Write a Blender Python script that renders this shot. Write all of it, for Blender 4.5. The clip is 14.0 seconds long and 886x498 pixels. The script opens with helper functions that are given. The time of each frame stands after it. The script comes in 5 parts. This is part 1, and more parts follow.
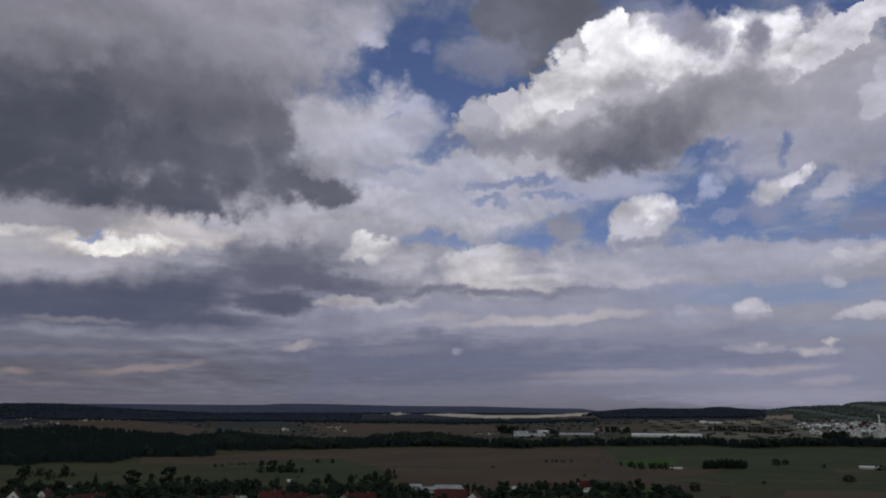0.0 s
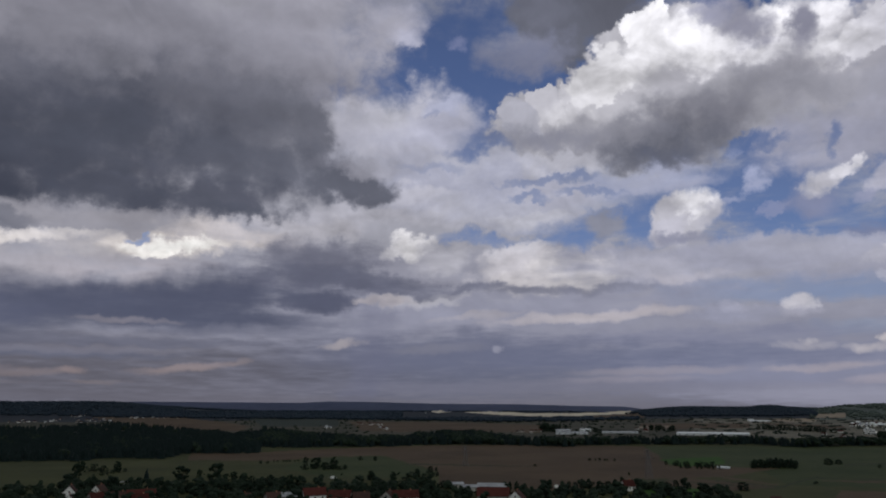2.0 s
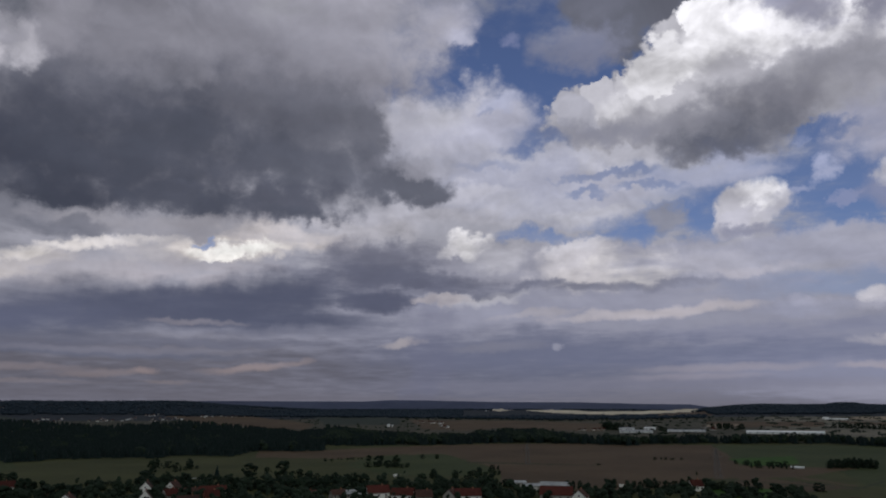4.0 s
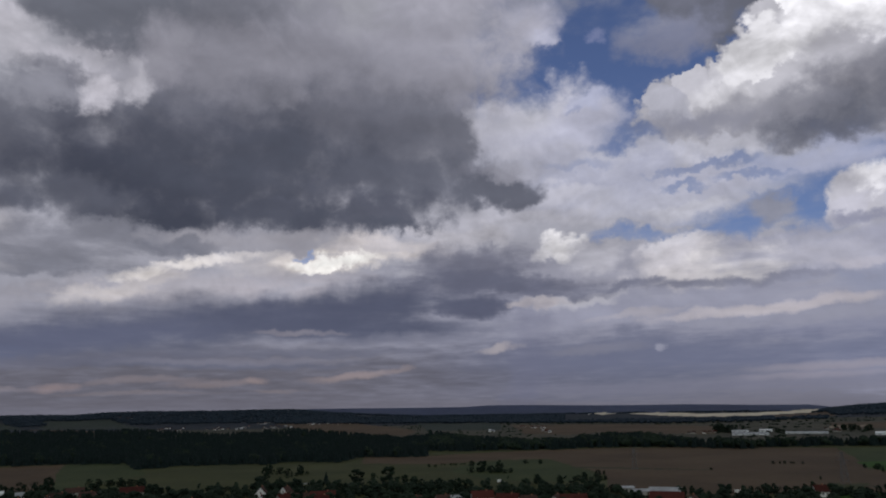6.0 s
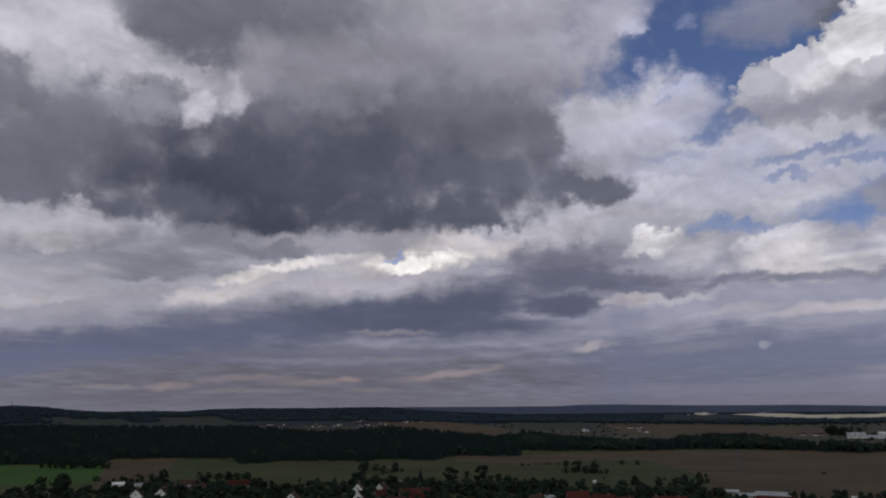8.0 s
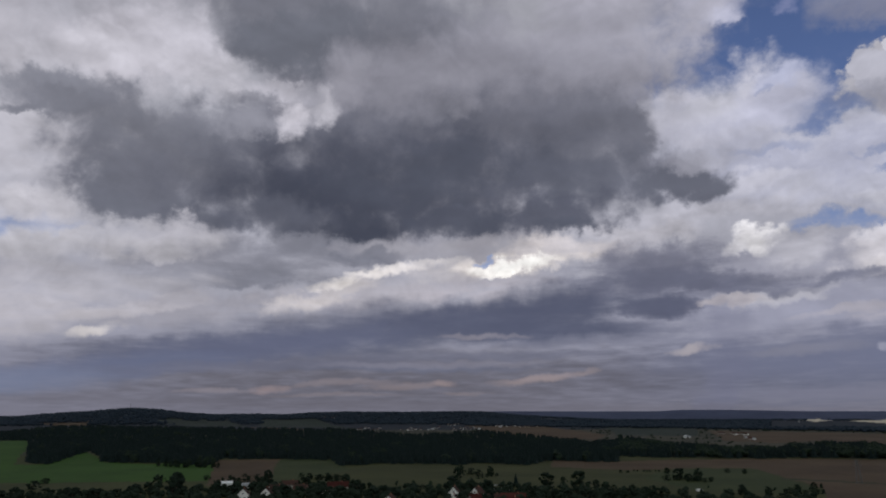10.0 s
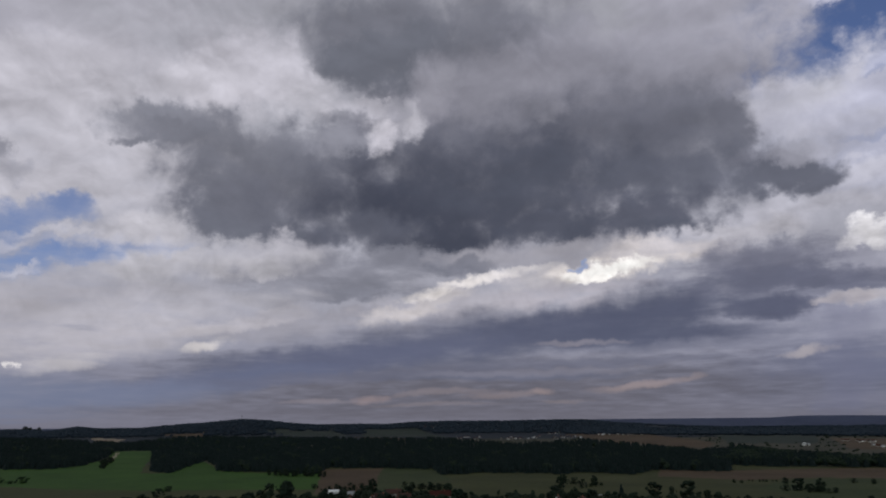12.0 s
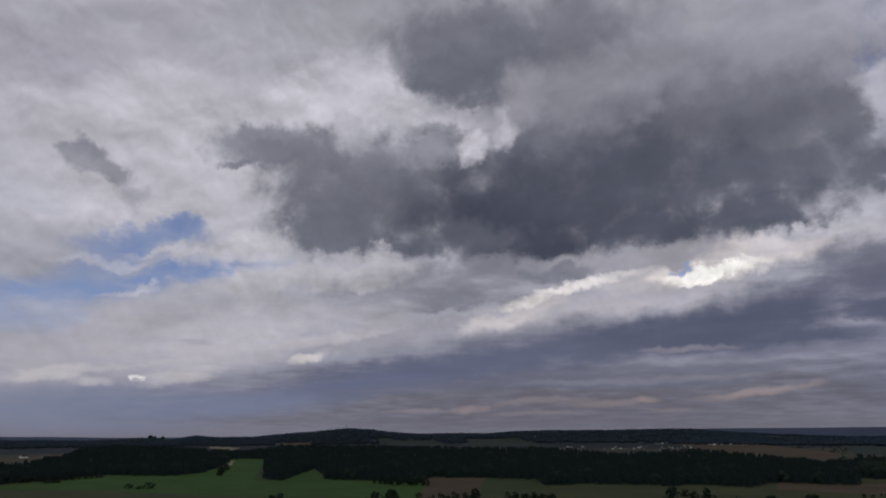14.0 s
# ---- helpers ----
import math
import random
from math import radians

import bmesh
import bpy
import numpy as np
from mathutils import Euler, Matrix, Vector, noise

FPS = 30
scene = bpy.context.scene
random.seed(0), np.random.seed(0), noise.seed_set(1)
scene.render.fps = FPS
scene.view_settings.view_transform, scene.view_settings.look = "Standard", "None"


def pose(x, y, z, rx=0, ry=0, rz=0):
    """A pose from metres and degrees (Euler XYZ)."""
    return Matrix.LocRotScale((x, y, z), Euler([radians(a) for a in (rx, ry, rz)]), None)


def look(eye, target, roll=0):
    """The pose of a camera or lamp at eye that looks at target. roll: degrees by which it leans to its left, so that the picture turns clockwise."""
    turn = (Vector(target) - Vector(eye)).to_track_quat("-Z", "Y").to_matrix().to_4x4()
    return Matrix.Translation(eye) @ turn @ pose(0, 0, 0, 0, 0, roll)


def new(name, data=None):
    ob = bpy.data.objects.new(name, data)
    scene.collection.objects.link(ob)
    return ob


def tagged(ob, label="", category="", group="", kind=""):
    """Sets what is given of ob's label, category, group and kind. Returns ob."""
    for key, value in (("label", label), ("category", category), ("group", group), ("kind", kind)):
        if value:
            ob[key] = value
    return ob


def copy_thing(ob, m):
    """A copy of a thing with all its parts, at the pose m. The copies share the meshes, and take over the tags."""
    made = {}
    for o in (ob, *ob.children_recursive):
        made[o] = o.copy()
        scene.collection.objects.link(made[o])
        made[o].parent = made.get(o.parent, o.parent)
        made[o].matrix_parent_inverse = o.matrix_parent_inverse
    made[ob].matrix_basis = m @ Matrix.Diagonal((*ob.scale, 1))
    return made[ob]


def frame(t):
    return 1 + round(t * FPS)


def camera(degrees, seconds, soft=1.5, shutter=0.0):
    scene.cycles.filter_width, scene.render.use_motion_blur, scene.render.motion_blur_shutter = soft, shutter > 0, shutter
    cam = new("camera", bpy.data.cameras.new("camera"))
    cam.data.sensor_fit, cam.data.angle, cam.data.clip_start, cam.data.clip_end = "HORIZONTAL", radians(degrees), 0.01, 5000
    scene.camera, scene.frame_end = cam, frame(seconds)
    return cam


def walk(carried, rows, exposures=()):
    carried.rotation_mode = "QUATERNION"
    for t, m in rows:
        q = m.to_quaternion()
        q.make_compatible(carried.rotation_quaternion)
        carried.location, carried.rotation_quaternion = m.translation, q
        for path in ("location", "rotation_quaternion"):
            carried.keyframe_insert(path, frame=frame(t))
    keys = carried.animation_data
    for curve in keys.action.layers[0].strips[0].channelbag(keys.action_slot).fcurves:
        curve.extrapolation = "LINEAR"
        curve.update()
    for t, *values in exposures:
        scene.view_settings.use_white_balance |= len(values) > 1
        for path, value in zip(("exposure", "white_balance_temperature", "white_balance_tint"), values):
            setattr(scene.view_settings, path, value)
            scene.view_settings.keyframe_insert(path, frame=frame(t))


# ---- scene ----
LENS = 65.98
cam = camera(LENS, 14.0, soft=2.0)
EYE = 60.0                     # height of the lookout over the valley floor
# skyline of the wooded hills and of the far blue ridge: bearing, elevation (degrees)
HILLS = np.array([
    (-85.9, 0.18), (-78.5, 0.23), (-74.9, 0.15), (-72.3, 0.23), (-71.2, 0.32), (-69.2, 0.16), (-67.3, 0.45), (-65.9, 0.30),
    (-63.1, 0.31), (-61.1, 0.49), (-58.3, 0.68), (-55.8, 0.89), (-53.9, 0.78), (-52.4, 0.57), (-49.9, 0.39), (-46.8, 0.42),
    (-44.5, 0.36), (-42.4, 0.51), (-39.9, 0.55), (-35.3, 0.51), (-30.8, 0.54), (-28.7, 0.52), (-27.0, 0.36), (-25.3, 0.21),
    (-21.4, 0.01), (-18.0, -0.14), (-0.1, -0.20), (7.9, -0.28), (11.4, -0.31), (12.3, -0.15), (14.1, 0.02), (15.8, 0.10),
    (18.3, 0.05), (20.0, 0.05), (20.8, 0.16), (21.8, 0.16), (22.8, 0.03), (23.9, -0.03), (25.5, 0.07), (26.2, 0.19),
    (27.3, 0.22), (29.5, 0.36), (30.5, 0.51), (39.9, 0.50)])
FAR = np.array([
    (-85.9, 0.53), (-76.9, 0.43), (-72.9, 0.33), (-59.9, 0.28), (-30.0, 0.47), (-27.0, 0.51), (-21.5, 0.46), (-15.0, 0.42), (-13.0, 0.52),
    (-10.0, 0.49), (-4.0, 0.33), (2.8, 0.27), (7.4, 0.13), (10.9, 0.07), (12.9, -0.20), (39.9, -0.10)])
# the gentle cross fall of the valley floor: bearing, degrees
FALL = np.array([(-76, .23), (-64, .19), (-52, .15), (-40, .10), (-32, .02), (-16, .01), (0, .05), (12, .10), (20, .15), (28, .20)])
CREST, RIDGE = 4000.0, 4700.0


def smooth(a, b, x):
    s = np.clip((x - a) / (b - a), 0, 1)
    return s * s * (3 - 2 * s)


def terrain(az, r):
    """Height of the ground at a bearing (degrees, to the right of north) and a distance from the lookout."""
    az, r = np.asarray(az, float), np.asarray(r, float)
    z = np.interp(r, [0, 1000, 1500, 2000, 2500, 3000, 3500, 4000, 5000], [0, 0, 7.6, 13, 18.5, 26, 35.6, 46, 70])
    z = z + r * np.tan(np.radians(np.interp(az, FALL[:, 0], FALL[:, 1]))) * smooth(100, 400, r)
    z = z + 58.2 * np.clip(1 - r / 350, 0, 1) ** 1.5
    crest = EYE + CREST * np.tan(np.radians(np.interp(az, HILLS[:, 0], HILLS[:, 1]) - .15))
    ridge = EYE + RIDGE * np.tan(np.radians(np.interp(az, FAR[:, 0], FAR[:, 1]) - .03))
    z = z + (crest - z) * smooth(2900, CREST, r)
    z = np.where(r > CREST, crest + (ridge - crest) * smooth(CREST + 60, RIDGE, r) - 14 * np.sin(np.pi * np.clip((r - CREST) / (RIDGE - CREST), 0, 1)), z)
    return z - 120 * np.clip((r - RIDGE) / 300, 0, 1) ** 2

# seconds, yaw to the left, pitch, roll: a slow pan from one lookout
PAN = [
    (0, 0.21, 13.23, -0.14), (0.5, 0.75, 13.23, -0.20), (1, 1.62, 13.17, -0.16), (1.5, 2.51, 13.12, -0.17),
    (2, 3.58, 13.07, -0.11), (2.5, 4.71, 13.06, -0.14), (3, 5.71, 12.98, -0.09), (5.5, 14.35, 13.28, -0.96),
    (6, 16.48, 13.46, -1.15), (6.5, 18.39, 13.63, -1.19), (7, 20.09, 13.66, -1.01), (7.5, 22.07, 13.53, -0.72),
    (8, 24.08, 13.48, -0.73), (10.5, 33.88, 14.05, -0.35), (11, 36.01, 14.24, -0.53), (11.5, 37.88, 14.44, -0.75),
    (12, 39.74, 14.65, -0.80), (12.5, 41.47, 14.86, -0.83), (13, 43.69, 15.09, -0.85), (13.5, 45.79, 15.32, -0.74),
    (14, 47.94, 15.49, -0.69),
]


def aim(yaw, pitch, roll):
    y, p = radians(yaw), radians(pitch)
    way = Vector((-math.sin(y) * math.cos(p), math.cos(y) * math.cos(p), math.sin(p)))
    eye = Vector((0, 0, EYE))
    return look(eye, eye + way, roll)


walk(cam, [(t, aim(yaw, pitch, roll)) for t, yaw, pitch, roll in PAN], exposures=[(0, 0.0), (3, 0.02), (8, .12), (11, .18), (14, .11)])

# ---------------------------------------------------------------- sky and sun
SUN_AZ, SUN_EL, SUN_POWER = 145.0, 48.0, 0.42
SKY_GAIN = 0.075
WARP_BROAD, WARP_FINE = .26, .22                # degrees by which the cloud edges are bent
TEAR_HEAP, TEAR_DECK = .20, .27                 # how far heaped clouds and the flat deck are torn
RELIEF_LUMPS, RELIEF_MASS, MOTTLE, DECK_MOTTLE, LOW_BANDS = .26, .7, .02, .05, .32
world = bpy.data.worlds.new("cloudy_sky")
scene.world = world
world.use_nodes = True
WT = world.node_tree
WT.nodes.clear()


def wlink(a, b):
    WT.links.new(a, b)


def wmath(op, a, b=None, c=None, clamp=False):
    n = WT.nodes.new("ShaderNodeMath")
    n.operation, n.use_clamp = op, clamp
    for socket, value in zip(n.inputs, (a, b, c)):
        if value is None:
            continue
        if isinstance(value, (int, float)):
            socket.default_value = value
        else:
            wlink(value, socket)
    return n.outputs[0]


def wvec(op, a, b=None, scale=None):
    n = WT.nodes.new("ShaderNodeVectorMath")
    n.operation = op
    for socket, value in zip(n.inputs, (a, b)):
        if value is None:
            continue
        if isinstance(value, tuple):
            socket.default_value = value
        else:
            wlink(value, socket)
    if scale is not None:
        if isinstance(scale, (int, float)):
            n.inputs["Scale"].default_value = scale
        else:
            wlink(scale, n.inputs["Scale"])
    return n.outputs["Value" if op in ("LENGTH", "DOT_PRODUCT") else 0]


def wrange(x, a, b, lo=0.0, hi=1.0, kind="SMOOTHSTEP"):
    n = WT.nodes.new("ShaderNodeMapRange")
    n.interpolation_type = kind
    wlink(x, n.inputs["Value"])
    for name, value in (("From Min", a), ("From Max", b), ("To Min", lo), ("To Max", hi)):
        n.inputs[name].default_value = value
    return n.outputs[0]


def wnoise(vec, scale, detail, rough, distortion=0.0):
    n = WT.nodes.new("ShaderNodeTexNoise")
    n.inputs["Scale"].default_value, n.inputs["Detail"].default_value = scale, detail
    n.inputs["Roughness"].default_value, n.inputs["Distortion"].default_value = rough, distortion
    wlink(vec, n.inputs["Vector"])
    return n


def wmix(fac, a, b, blend="MIX"):
    n = WT.nodes.new("ShaderNodeMix")
    n.data_type, n.blend_type = "RGBA", blend
    for socket, value in zip((n.inputs[0], n.inputs[6], n.inputs[7]), (fac, a, b)):
        if isinstance(value, (int, float)):
            socket.default_value = value
        elif isinstance(value, tuple):
            socket.default_value = (*value, 1)
        else:
            wlink(value, socket)
    return n.outputs[2]


def tint(r, g, b):
    """A linear colour from eight-bit values."""
    return tuple(c / 12.92 if c <= .04045 else ((c + .055) / 1.055) ** 2.4 for c in (r / 255, g / 255, b / 255))


sky_tex = WT.nodes.new("ShaderNodeTexSky")
sky_tex.sky_type, sky_tex.sun_disc = "NISHITA", False
sky_tex.sun_elevation, sky_tex.sun_rotation = radians(SUN_EL), radians(SUN_AZ)
sky_tex.altitude, sky_tex.air_density, sky_tex.dust_density, sky_tex.ozone_density = 500, 1.0, 0.6, 3.0
BLUE = wmix(1.0, sky_tex.outputs[0], (SKY_GAIN * .92, SKY_GAIN * .87, SKY_GAIN * 1.03), "MULTIPLY")

way = WT.nodes.new("ShaderNodeTexCoord").outputs["Generated"]
split = WT.nodes.new("ShaderNodeSeparateXYZ")
wlink(way, split.inputs[0])
bearing = wmath("MULTIPLY", wmath("ARCTAN2", split.outputs[0], split.outputs[1]), 57.29578)
height = wmath("MULTIPLY", wmath("ARCSINE", split.outputs[2]), 57.29578)


def unit_noise(vec, scale, detail, rough, distortion=0.0):
    """Fractal noise round nought, its usual swing one."""
    return wmath("MULTIPLY", wmath("SUBTRACT", wnoise(vec, scale, detail, rough, distortion).outputs[0], .5), 15.0)


def unit_noise_vector(vec, scale, detail, rough):
    return wvec("SCALE", wvec("SUBTRACT", wnoise(vec, scale, detail, rough).outputs["Color"], (.5, .5, .5)), scale=15.0)


def billows(vec):
    """Round heaped lumps: small in the middle of each, large in the creases between."""
    n = WT.nodes.new("ShaderNodeTexVoronoi")
    n.feature = "SMOOTH_F1"
    for name, value in (("Scale", 21.0), ("Detail", 3.0), ("Roughness", .5), ("Lacunarity", 2.1), ("Smoothness", .5)):
        n.inputs[name].default_value = value
    wlink(vec, n.inputs["Vector"])
    return n.outputs["Distance"]


# the cloud deck seen in perspective: the nearer the horizon, the flatter its lumps
flat = wvec("SCALE", way, scale=wmath("DIVIDE", 1.0, wmath("ADD", wmath("MAXIMUM", split.outputs[2], 0.0), 0.09)))
lift = wrange(height, 0, 20, .15, 1.0)
broad_bend = unit_noise_vector(way, 9.0, 3, .5)
push = wvec("ADD", wvec("SCALE", broad_bend, scale=WARP_BROAD), wvec("SCALE", unit_noise_vector(way, 34.0, 6, .6), scale=WARP_FINE))
turn = WT.nodes.new("ShaderNodeCombineXYZ")
wlink(lift, turn.inputs[1])
turn.inputs[0].default_value = 1.0
push = wvec("MULTIPLY", push, turn.outputs[0])
spot_raw = WT.nodes.new("ShaderNodeCombineXYZ")
wlink(bearing, spot_raw.inputs[0])
wlink(height, spot_raw.inputs[1])
spot = wvec("MULTIPLY", wvec("ADD", spot_raw.outputs[0], push), (1, 1, 0))
spot = wvec("ADD", spot, (0, 0, 1))
torn = wvec("ADD", wvec("MULTIPLY", way, (1.0, 1.0, 1.2)), wvec("SCALE", broad_bend, scale=.006))
lumps = billows(torn)
HEAP = wmath("MULTIPLY", wmath("ADD", wmath("MULTIPLY", wmath("SUBTRACT", lumps, 1.01), 3.6), wmath("MULTIPLY", unit_noise(way, 8.0, 8, .62), .7)), TEAR_HEAP)
deck = unit_noise(flat, 3.0, 7, .55, .2)
DECK = wmath("MULTIPLY", deck, wmath("MULTIPLY", wrange(height, 2, 13, .4, 1.0), TEAR_DECK))
SHELF = wmath("MULTIPLY", DECK, .5)

# the grey sheet of cloud over everything, darker and bluer towards the horizon
ramp = WT.nodes.new("ShaderNodeValToRGB")
stops = [(0.0, (108, 108, 120)), (.06, (128, 130, 146)), (.16, (150, 151, 162)), (.4, (168, 169, 178)), (.75, (120, 121, 128)), (1.0, (100, 101, 108))]
while len(ramp.color_ramp.elements) < len(stops):
    ramp.color_ramp.elements.new(.5)
for element, (at, colour) in zip(ramp.color_ramp.elements, stops):
    element.position, element.color = at, (*tint(*colour), 1)
wlink(wrange(height, 0, 60, kind="LINEAR"), ramp.inputs[0])
cloud = ramp.outputs[0]


def lump_group():
    """The node group of one lump: lays a colour over the sheet inside a soft, torn ellipse."""
    g = bpy.data.node_groups.new("cloud_lump", "ShaderNodeTree")
    for name, kind in (("Spot", "NodeSocketVector"), ("Along", "NodeSocketVector"), ("Across", "NodeSocketVector"), ("Core", "NodeSocketFloat"), ("Rim", "NodeSocketFloat"),
                       ("Strength", "NodeSocketFloat"), ("Tear", "NodeSocketFloat"), ("Under", "NodeSocketColor"), ("Colour", "NodeSocketColor")):
        g.interface.new_socket(name=name, in_out="INPUT", socket_type=kind)
    g.interface.new_socket(name="Over", in_out="OUTPUT", socket_type="NodeSocketColor")
    ins, out = g.nodes.new("NodeGroupInput"), g.nodes.new("NodeGroupOutput")
    squares = []
    for k in (1, 2):
        dot = g.nodes.new("ShaderNodeVectorMath")
        dot.operation = "DOT_PRODUCT"
        g.links.new(ins.outputs[0], dot.inputs[0])
        g.links.new(ins.outputs[k], dot.inputs[1])
        sq = g.nodes.new("ShaderNodeMath")
        sq.operation = "MULTIPLY_ADD" if squares else "MULTIPLY"
        g.links.new(dot.outputs["Value"], sq.inputs[0])
        g.links.new(dot.outputs["Value"], sq.inputs[1])
        if squares:
            g.links.new(squares[0], sq.inputs[2])
        squares.append(sq.outputs[0])
    rip = g.nodes.new("ShaderNodeMath")
    rip.operation = "ADD"
    g.links.new(squares[1], rip.inputs[0])
    g.links.new(ins.outputs["Tear"], rip.inputs[1])
    soft = g.nodes.new("ShaderNodeMapRange")
    soft.interpolation_type = "SMOOTHSTEP"
    g.links.new(ins.outputs["Rim"], soft.inputs["From Min"])
    g.links.new(rip.outputs[0], soft.inputs["Value"])
    g.links.new(ins.outputs["Core"], soft.inputs["From Max"])
    g.links.new(ins.outputs["Strength"], soft.inputs["To Max"])
    mix = g.nodes.new("ShaderNodeMix")
    mix.data_type = "RGBA"
    g.links.new(soft.outputs[0], mix.inputs[0])
    g.links.new(ins.outputs["Under"], mix.inputs[6])
    g.links.new(ins.outputs["Colour"], mix.inputs[7])
    g.links.new(mix.outputs[2], out.inputs[0])
    return g


LUMP = lump_group()
laid = 0
tear = DECK


def puff(az, el, wide, tall, lean, colour, strength, core):
    """One lump of cloud (or gap) on the sheet: bearing, elevation, half sizes and lean in degrees; core: how firm its edge is."""
    global cloud, spot, laid
    laid += 1
    if laid % 20 == 0:
        # a vanishing share of the sheet so far keeps the lumps in order
        spot = wvec("ADD", spot, wvec("SCALE", cloud, scale=1e-9))
    c, s = math.cos(radians(lean)), math.sin(radians(lean))
    n = WT.nodes.new("ShaderNodeGroup")
    n.node_tree = LUMP
    n.inputs["Along"].default_value = (c / wide, s / wide, -(c * az + s * el) / wide)
    n.inputs["Across"].default_value = (-s / tall, c / tall, (s * az - c * el) / tall)
    n.inputs["Core"].default_value, n.inputs["Rim"].default_value, n.inputs["Strength"].default_value = core - .4, 1.6 - .3 * core, strength
    wlink(spot, n.inputs["Spot"])
    wlink(tear, n.inputs["Tear"])
    wlink(cloud, n.inputs["Under"])
    if isinstance(colour, tuple):
        n.inputs["Colour"].default_value = (*tint(*colour), 1)
    else:
        wlink(colour, n.inputs["Colour"])
    cloud = n.outputs[0]


# high veil and low haze
puff(-78.4, 27.9, 20.24, 10.22, 11, (164, 163, 172), 0.9, 0)
puff(-73.6, 23.4, 13.98, 5.49, 9, (180, 179, 187), 0.8, 0)
puff(-81.9, 27.5, 7.78, 2.64, 24, (150, 150, 161), 0.7, 0)
puff(-71.0, 31.9, 11.19, 2.82, 14, (160, 160, 170), 0.7, 0)
puff(-57.0, 27.7, 6.57, 2.66, 14, (188, 186, 194), 0.8, 0)
puff(-71.0, 19.5, 14.10, 4.80, 6, (184, 183, 191), 0.8, 0)
puff(-75.8, 7.4, 12.96, 3.74, 8, (168, 166, 173), 0.9, 0)
puff(2.9, 7.6, 36.75, 5.15, -0, (140, 142, 159), 0.9, 0)
puff(24.5, 2.6, 16.01, 2.51, -1, (132, 136, 158), 0.9, 0)
puff(-4.2, 3.4, 18.87, 2.76, 0, (93, 98, 118), 0.85, 0)
puff(-37.2, 3.1, 30.81, 2.95, -0, (90, 89, 98), 0.92, 0)
puff(-75.2, 2.5, 12.06, 1.81, 0, (112, 120, 142), 0.9, 0)
puff(26.3, 0.9, 11.11, 0.90, -1, (146, 147, 163), 0.8, 0)
# blue gaps
puff(-4.5, 28.5, 13.24, 6.58, 2, BLUE, 1, 0.5)
puff(5.9, 29.3, 11.25, 6.08, -3, BLUE, 1, 0.5)
puff(18.6, 31.0, 14.22, 3.68, -8, BLUE, 1, 0.3)
puff(31.9, 25.5, 7.73, 5.04, -14, BLUE, 1, 0.5)
puff(0.1, 23.1, 4.56, 3.22, -0, BLUE, 1, 0.3)
puff(23.0, 16.1, 15.81, 3.49, -6, BLUE, 0.97, 0.4)
puff(14.0, 14.5, 10.97, 1.66, -4, BLUE, 0.95, 0.4)
puff(30.6, 12.6, 5.84, 1.64, -7, BLUE, 0.85, 0.3)
puff(3.5, 13.7, 7.74, 0.76, -1, BLUE, 0.8, 0.2)
puff(24.4, 8.6, 11.88, 1.12, -1, BLUE, 0.6, 0.1)
puff(29.7, 5.7, 5.01, 0.65, 0, BLUE, 0.35, 0.1)
puff(-69.7, 15.9, 2.11, 1.04, 9, BLUE, 0.55, 0.1)
puff(-67.9, 13.3, 4.66, 1.22, 7, BLUE, 0.65, 0.1)
puff(-72.1, 15.6, 3.94, 1.13, 6, BLUE, 0.7, 0.1)
puff(-74.6, 14.3, 3.17, 1.03, 6, BLUE, 0.6, 0.1)
puff(-69.1, 12.6, 8.05, 0.80, 10, BLUE, 0.65, 0.1)
puff(-76.3, 11.5, 7.19, 1.26, 8, BLUE, 0.55, 0.1)
puff(-79.7, 9.4, 4.91, 2.02, 5, BLUE, 0.5, 0)
puff(-61.6, 13.5, 2.41, 0.39, 9, BLUE, 0.6, 0.1)
# thin broken cloud
puff(-70.3, 14.5, 2.96, 0.31, 5, (180, 180, 190), 0.6, 0)
puff(-74.9, 13.3, 3.53, 0.43, 6, (172, 174, 188), 0.6, 0)
puff(-63.5, 15.2, 5.94, 1.47, 7, (188, 187, 194), 0.9, 0.2)
puff(-72.7, 11.4, 2.00, 0.30, 15, (180, 180, 190), 0.8, 0.1)
puff(-7.7, 30.8, 3.11, 2.35, 3, (181, 181, 195), 0.95, 0.3)
puff(-7.1, 29.4, 2.06, 0.78, 3, (177, 179, 197), 0.9, 0.3)
puff(-1.6, 29.6, 1.15, 0.87, 0, (122, 130, 164), 0.85, 0.1)
puff(-7.5, 23.7, 6.75, 2.82, 3, (181, 182, 195), 0.97, 0.5)
puff(-11.4, 22.5, 4.89, 2.72, 4, (169, 170, 183), 0.95, 0.2)
puff(-4.4, 22.4, 4.28, 2.30, 1, (169, 171, 188), 0.9, 0.2)
puff(-3.5, 24.9, 2.65, 0.82, 6, (167, 172, 195), 0.8, 0.2)
puff(-8.3, 18.8, 9.70, 3.26, 2, (167, 169, 183), 0.95, 0.2)
puff(-9.2, 15.7, 12.33, 1.50, 2, (177, 177, 187), 0.9, 0.1)
puff(0.6, 19.9, 6.49, 1.22, -0, (175, 177, 191), 0.9, 0.2)
puff(-0.9, 17.8, 9.35, 2.26, 0, (161, 164, 182), 0.9, 0.2)
puff(3.5, 16.2, 9.25, 1.61, 1, (173, 175, 189), 0.93, 0.3)
puff(7.0, 17.4, 4.39, 0.94, -2, (173, 175, 191), 0.85, 0.2)
puff(4.1, 17.4, 1.87, 0.33, -1, BLUE, 0.55, 0.2)
puff(-4.9, 19.8, 2.99, 0.47, 6, BLUE, 0.3, 0.1)
puff(14.2, 18.0, 4.67, 1.37, -2, (161, 165, 185), 0.93, 0.4)
